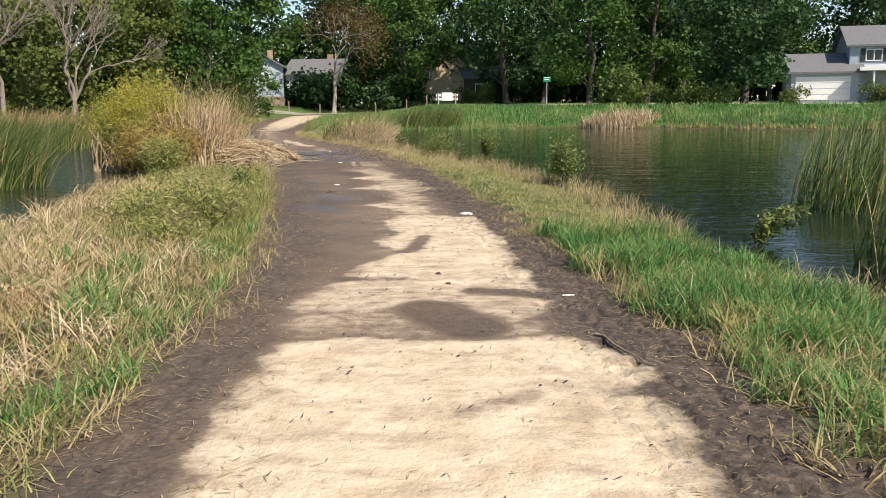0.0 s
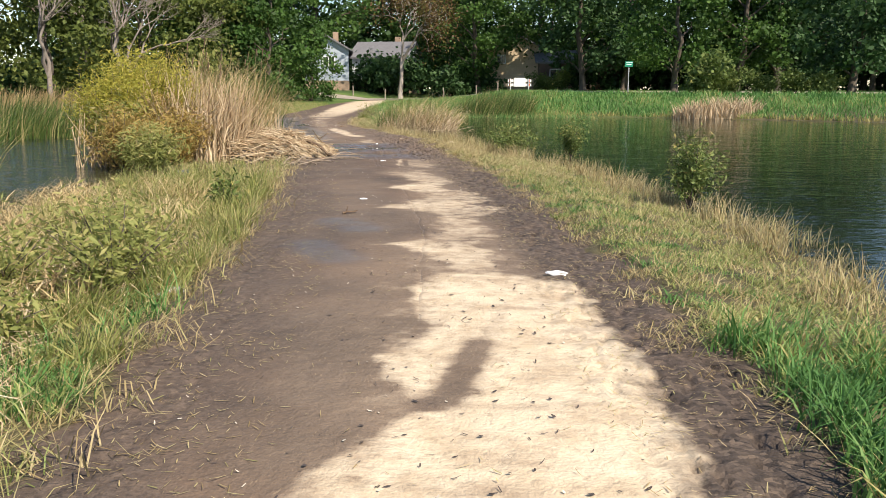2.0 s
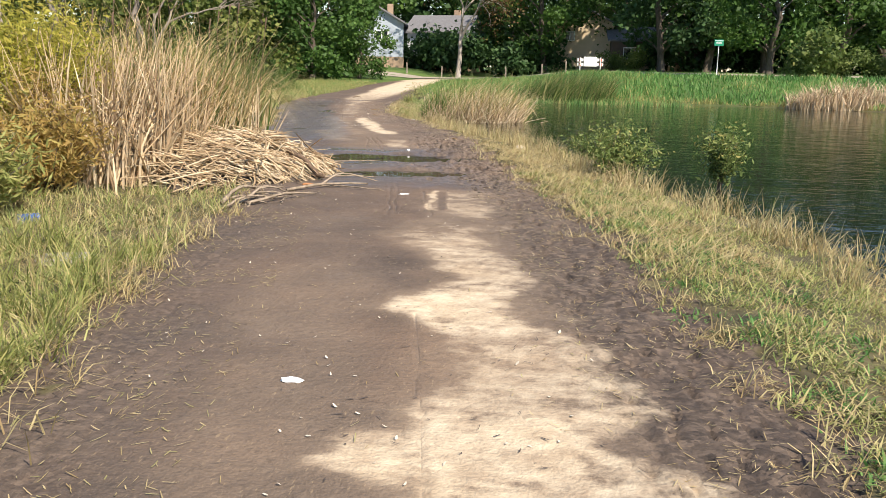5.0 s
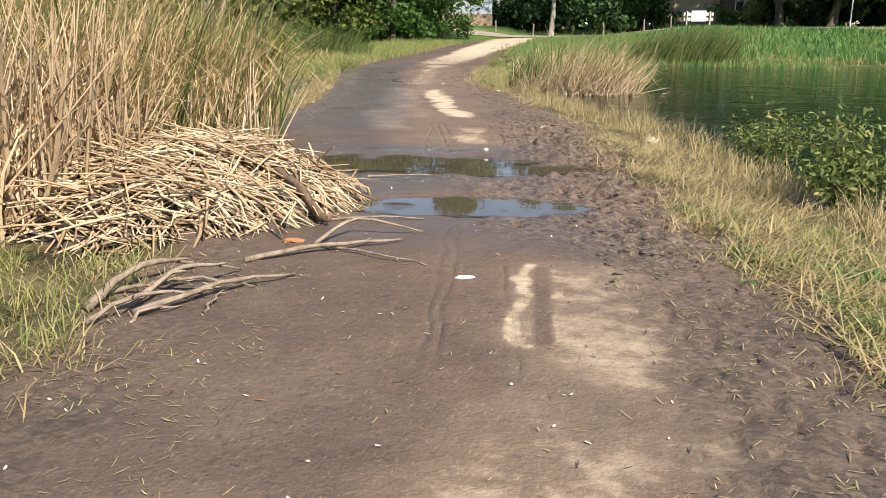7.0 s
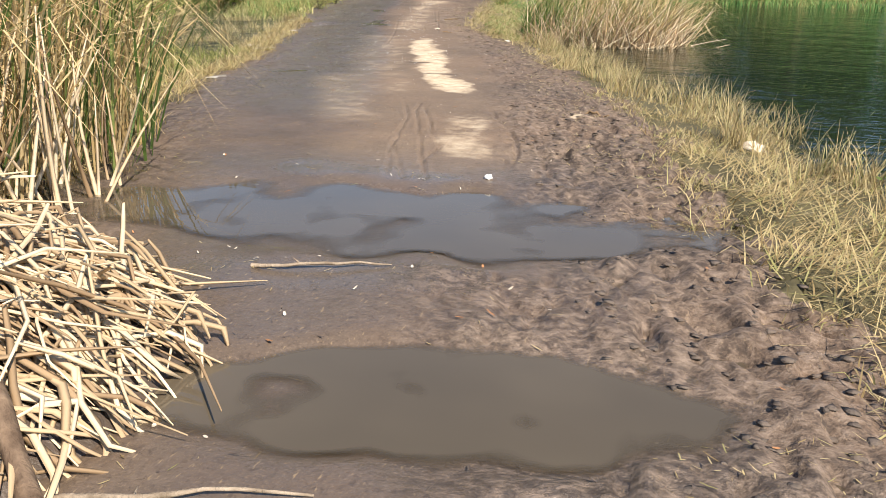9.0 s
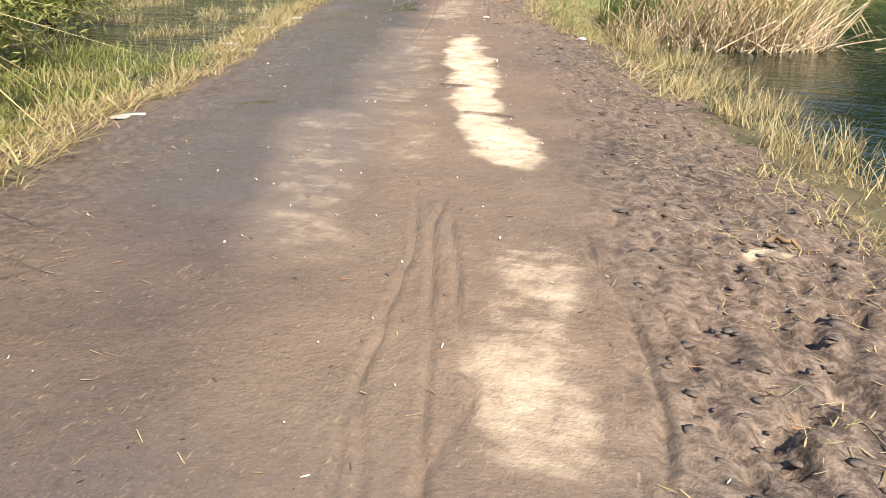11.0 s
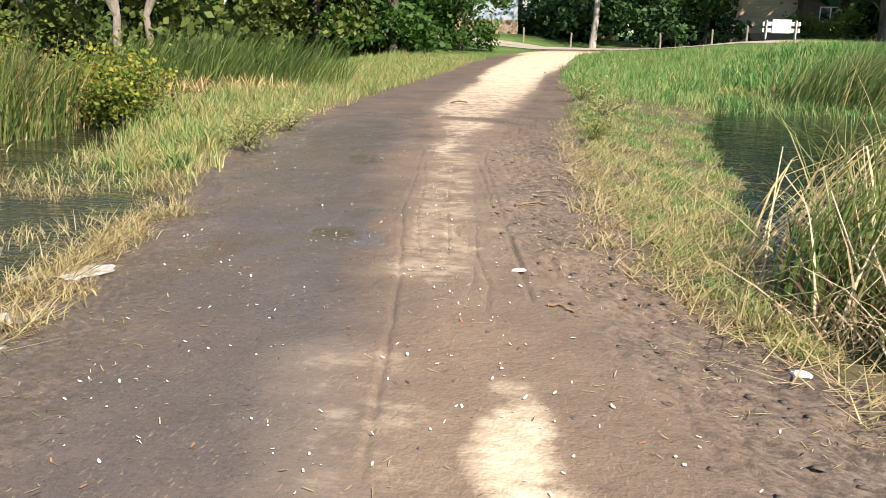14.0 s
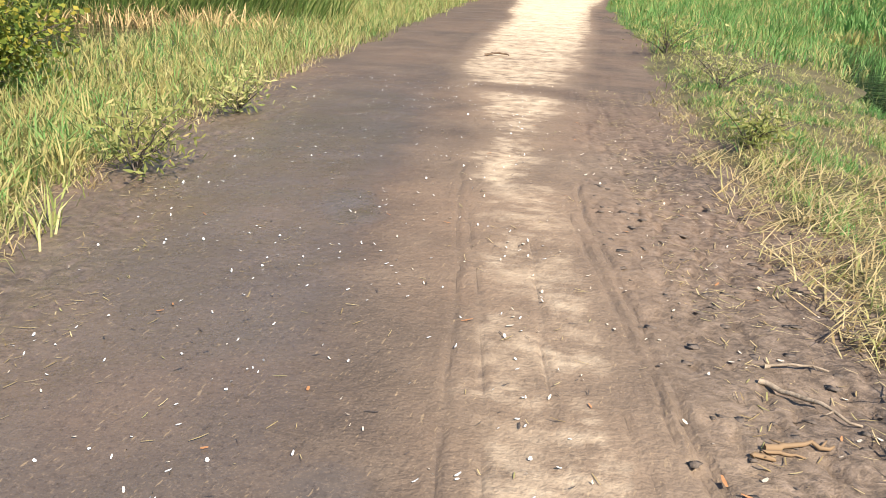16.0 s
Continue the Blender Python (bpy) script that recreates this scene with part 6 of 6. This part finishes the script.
branch("branch", "long dry stem over the broken mud", ((-2.9, 28.0), (-2.6, 27.4), (-2.35, 27.0)), 0.005, M_STICK, 0.03)
branch("branch", "long dry stem over the bank", ((-0.9, 24.0), (-0.5, 23.0), (-0.2, 22.3)), 0.006, M_STICK, 0.04)


def scrap(name, label, category, x, y, size, material, seed, flat=0.3, stretch=1.5, turn=0.0, lift=0.0):
    """A small crumpled lump: an uneven ball pressed flat."""
    bm = bmesh.new()
    bmesh.ops.create_icosphere(bm, subdivisions=2, radius=size)
    r = random.Random(seed)
    off = Vector((r.uniform(0, 50), r.uniform(0, 50), 0))
    for v in bm.verts:
        k = 1 + 0.55 * noise.noise(v.co * (1.6 / size) + off)
        v.co = Vector((v.co.x * k * stretch, v.co.y * k, max(v.co.z * k * flat, -size * flat * 0.5)))
    ob = part(name, bm, material, None)
    ob.matrix_basis = pose(x, y, max(ground_at(x, y), WATER) + size * flat * 0.4 + lift, 0, 0, turn)
    return tagged(ob, label, category)


scrap("white_scrap", "torn white scrap on the path's muddy edge", "litter", 1.40, 7.39, 0.022, M_WHITE, 1, 0.3, 2.2, 10)
scrap("white_scrap", "crumpled white scrap at the gravel's edge", "litter", 0.66, 12.05, 0.045, M_WHITE, 2, 0.45, 1.7)
scrap("white_scrap", "flat white scrap on the wet mud", "litter", -2.35, 21.93, 0.027, M_WHITE, 3, 0.35, 2.2, 20)
scrap("white_scrap", "small white scrap at the puddle's edge", "litter", -3.32, 26.63, 0.028, M_WHITE, 4, 0.8, 1.0)
scrap("white_scrap", "tiny white scrap on dark mud", "litter", -1.63, 16.33, 0.028, M_WHITE, 5, 0.5, 1.8)
scrap("foam_block", "dirty white foam block in the marsh grass", "litter", -2.03, 11.45, 0.07, M_FROTH, 6, 0.6, 1.3, 30)
scrap("foam_slab", "pale foam slab floating in the marsh", "litter", -4.58, 16.85, 0.22, M_FOAM, 7, 0.18, 1.6, 60)
scrap("foam_slab", "grey-green foam scrap in the marsh", "litter", -4.24, 18.5, 0.17, M_FOAM, 8, 0.18, 1.4, 20)
scrap("plastic_bottle", "blue plastic container among wet weeds", "litter", -5.45, 19.9, 0.09, M_BLUE, 9, 0.7, 1.4)
scrap("mud_clod", "dark dried clod on pale gravel", "clod", 0.40, 8.22, 0.02, M_MUDDY, 10, 0.6, 1.2)
scrap("mud_clod", "dark dried clod on pale gravel", "clod", 0.49, 7.85, 0.022, M_MUDDY, 11, 0.5, 1.1)
scrap("orange_debris", "orange-brown rotten husk at the heap's foot", "debris", -3.62, 22.45, 0.035, M_ORANGE, 12, 0.45, 2.0, 20)
scrap("wood_chunk", "pale split wood chunk on the path", "wood", -6.69, 36.82, 0.025, M_CHIP, 13, 0.5, 2.2, 35)
scrap("white_scrap", "white scrap at the mud's edge", "litter", -5.15, 35.75, 0.035, M_WHITE, 14, 0.5, 1.4)
scrap("pale_block", "pale block among tan bank grass", "litter", -1.62, 28.55, 0.07, M_CHIP, 15, 0.7, 1.5, 10)
for k, (fx, fy, fs, ft) in enumerate(((-8.6, 33.9, 0.17, 40), (-9.42, 36.05, 0.15, 62), (-9.15, 35.35, 0.11, 55), (-8.95, 34.8, 0.10, 60), (-8.35, 33.3, 0.10, 45), (-7.35, 30.2, 0.07, 60))):
    scrap("foam_patch", "grey-white froth at the flooded path edge", "froth", fx, fy, fs, M_FROTH, 20 + k, 0.04, 2.0, ft)


# ---- litter too small to count ----
def flat_bits(name, label, x, y, length, width, material, seed, lift=0.006):
    """Small flat slivers on the ground, a little curled."""
    r = np.random.default_rng(seed)
    n = len(x)
    a = r.uniform(0, 6.28, n)
    ln, w = r.uniform(*length, n) / 2, r.uniform(*width, n) / 2
    z = np.maximum(ground_height(x, y), WATER) + lift
    dx, dy = np.cos(a) * ln, np.sin(a) * ln
    sx, sy = -np.sin(a) * w, np.cos(a) * w
    v = np.empty((n, 6, 3))
    up = r.uniform(0.0, 0.012, n)
    for i, (s, q, h) in enumerate(((-1, 0.5, 1), (-1, -0.5, 1), (0, -1, 0.3), (0, 1, 0.3), (1, -0.6, 0), (1, 0.6, 0))):
        v[:, i] = np.stack([x + dx * s + sx * q, y + dy * s + sy * q, z + up * h], axis=-1)
    f = (np.arange(n)[:, None, None] * 6 + np.array([[0, 1, 2, 3], [3, 2, 4, 5]])[None]).reshape(-1, 4)
    return tagged(new(name, mesh_from(name, v.reshape(-1, 3), f, material, tone=np.repeat(r.random(n), 6))), label, "litter", kind="stuff")


def scatter(n, y0, y1, l0, l1, seed, keep=1.0):
    r = np.random.default_rng(seed)
    y = r.uniform(y0, y1, int(n / keep))
    lat = r.uniform(l0, l1, len(y))
    l, rr = left_edge(y), right_edge(y)
    x = (l + rr) / 2 + lat * (rr - l) / 2
    if keep < 1:
        ok = np.argsort(-(waves(x, y, 1.2, seed) + r.uniform(-0.7, 0.7, len(x))))[:n]
        x, y = x[ok], y[ok]
    return x, y


flat_bits("wood_chips", "small white chips strewn over the mud", *scatter(900, 31, 46, -0.75, 0.35, 401, 0.5), (0.004, 0.020), (0.004, 0.014), M_WHITE, 402)
flat_bits("wood_chips", "pale chips strewn over the wet mud", *scatter(600, 27, 46, -0.9, 0.9, 421), (0.004, 0.018), (0.003, 0.010), M_CHIP, 422)
flat_bits("gravel_specks", "dark crumbs of mud on the pale stone", *scatter(300, 2.5, 14, -0.4, 0.6, 423, 0.5), (0.008, 0.03), (0.006, 0.02), M_MUDDY, 424)
flat_bits("fallen_leaves", "yellow and orange leaves lying on the mud", *scatter(150, 20, 46, -1.0, 1.1, 419), (0.02, 0.05), (0.006, 0.014), M_ORANGE, 420)
flat_bits("wood_chips", "small white chips strewn over the mud", *scatter(260, 31, 46, 0.2, 0.9, 403), (0.008, 0.03), (0.006, 0.018), M_CHIP, 404)
flat_bits("wood_chips", "pale specks on the wet mud", *scatter(330, 8, 27, -0.85, 0.6, 405), (0.008, 0.028), (0.006, 0.016), M_CHIP, 406)
flat_bits("straw_litter", "washed-up straw bits on the mud margin", *scatter(5200, 2, 24, 0.5, 1.12, 407, 0.6), (0.012, 0.065), (0.002, 0.006), M_STRAW, 408)
flat_bits("straw_litter", "washed-up straw bits on the mud margin", *scatter(4200, 2, 22, -1.12, -0.45, 409, 0.5), (0.012, 0.07), (0.002, 0.006), M_STRAW, 410)
flat_bits("straw_litter", "straw bits strewn over the path", *scatter(900, 2, 46, -0.5, 0.5, 411, 0.6), (0.015, 0.07), (0.002, 0.006), M_STRAW, 412)
flat_bits("straw_litter", "washed-up straw bits beside the inlet", *scatter(5200, 26, 46, 0.62, 1.25, 413, 0.5), (0.012, 0.08), (0.002, 0.007), M_STRAW, 414)
flat_bits("dark_litter", "dark plant bits on gravel and mud", *scatter(2200, 2, 46, -1.0, 1.05, 415, 0.6), (0.008, 0.045), (0.002, 0.008), M_MUDDY, 416)
flat_bits("straw_litter", "pale straw bits on the low mud edge", *scatter(2600, 26, 46, -1.1, -0.6, 417, 0.5), (0.012, 0.07), (0.002, 0.006), M_STRAW, 418)

def straw_mat(label, n, y0, y1, l0, l1, seed, material):
    """Long dead stems pressed flat over each other."""
    x, y = scatter(n, y0, y1, l0, l1, seed, 0.6)
    r = np.random.default_rng(seed)
    b = on_ground(x, y, -0.006)
    me = blade_mesh("straw_mat", b, r.uniform(0.10, 0.34, n), r.uniform(0.004, 0.009, n), r.normal(0.4, 1.2, n), r.uniform(1.0, 1.5, n), np.zeros(n), material, 3)
    tagged(new("straw_mat", me), label, "straw", kind="stuff")


straw_mat("matted straw lying along the path's edge", 4200, 32.5, 43, 0.88, 1.5, 431, M_STRAW)
straw_mat("flattened grey-tan stems on the bank", 3600, 19, 28, 0.98, 1.6, 432, M_STRAW)
straw_mat("flattened straw on the low edge", 3600, 26, 38, -1.25, -0.95, 433, M_STRAW)
straw_mat("flattened marsh stems beside the path", 3600, 2, 20, -1.9, -1.0, 434, M_STRAW)


M_CLOD = plain_material("crumbled_mud", (0.125, 0.097, 0.076), 0.8, 0.45, 12.0, bump=0.6)


def clod_litter():
    """Loose lumps of churned mud along the trampled side."""
    r = np.random.default_rng(421)
    ico = bmesh.new()
    bmesh.ops.create_icosphere(ico, subdivisions=1, radius=1)
    base = np.array([v.co for v in ico.verts])
    tri = np.array([[v.index for v in f.verts] for f in ico.faces])
    ico.free()
    n = 1300
    y = np.concatenate([r.uniform(22, 30, n // 2), r.uniform(30, 42, n - n // 2)])
    lat = r.uniform(0.5, 1.04, n)
    l, rr = left_edge(y), right_edge(y)
    x = (l + rr) / 2 + lat * (rr - l) / 2
    s = r.uniform(0.006, 0.018, n)
    v = base[None] * s[:, None, None] * r.uniform(0.35, 1.6, (n, len(base), 1)) * np.array([1.8, 1.4, 0.35])
    v += np.stack([x, y, ground_height(x, y)], axis=-1)[:, None]
    f = (np.arange(n)[:, None, None] * len(base) + tri[None]).reshape(-1, 3)
    tagged(new("mud_clods", mesh_from("mud_clods", v.reshape(-1, 3), f, M_CLOD)), "loose dark lumps of churned mud", "mud", kind="stuff")


clod_litter()
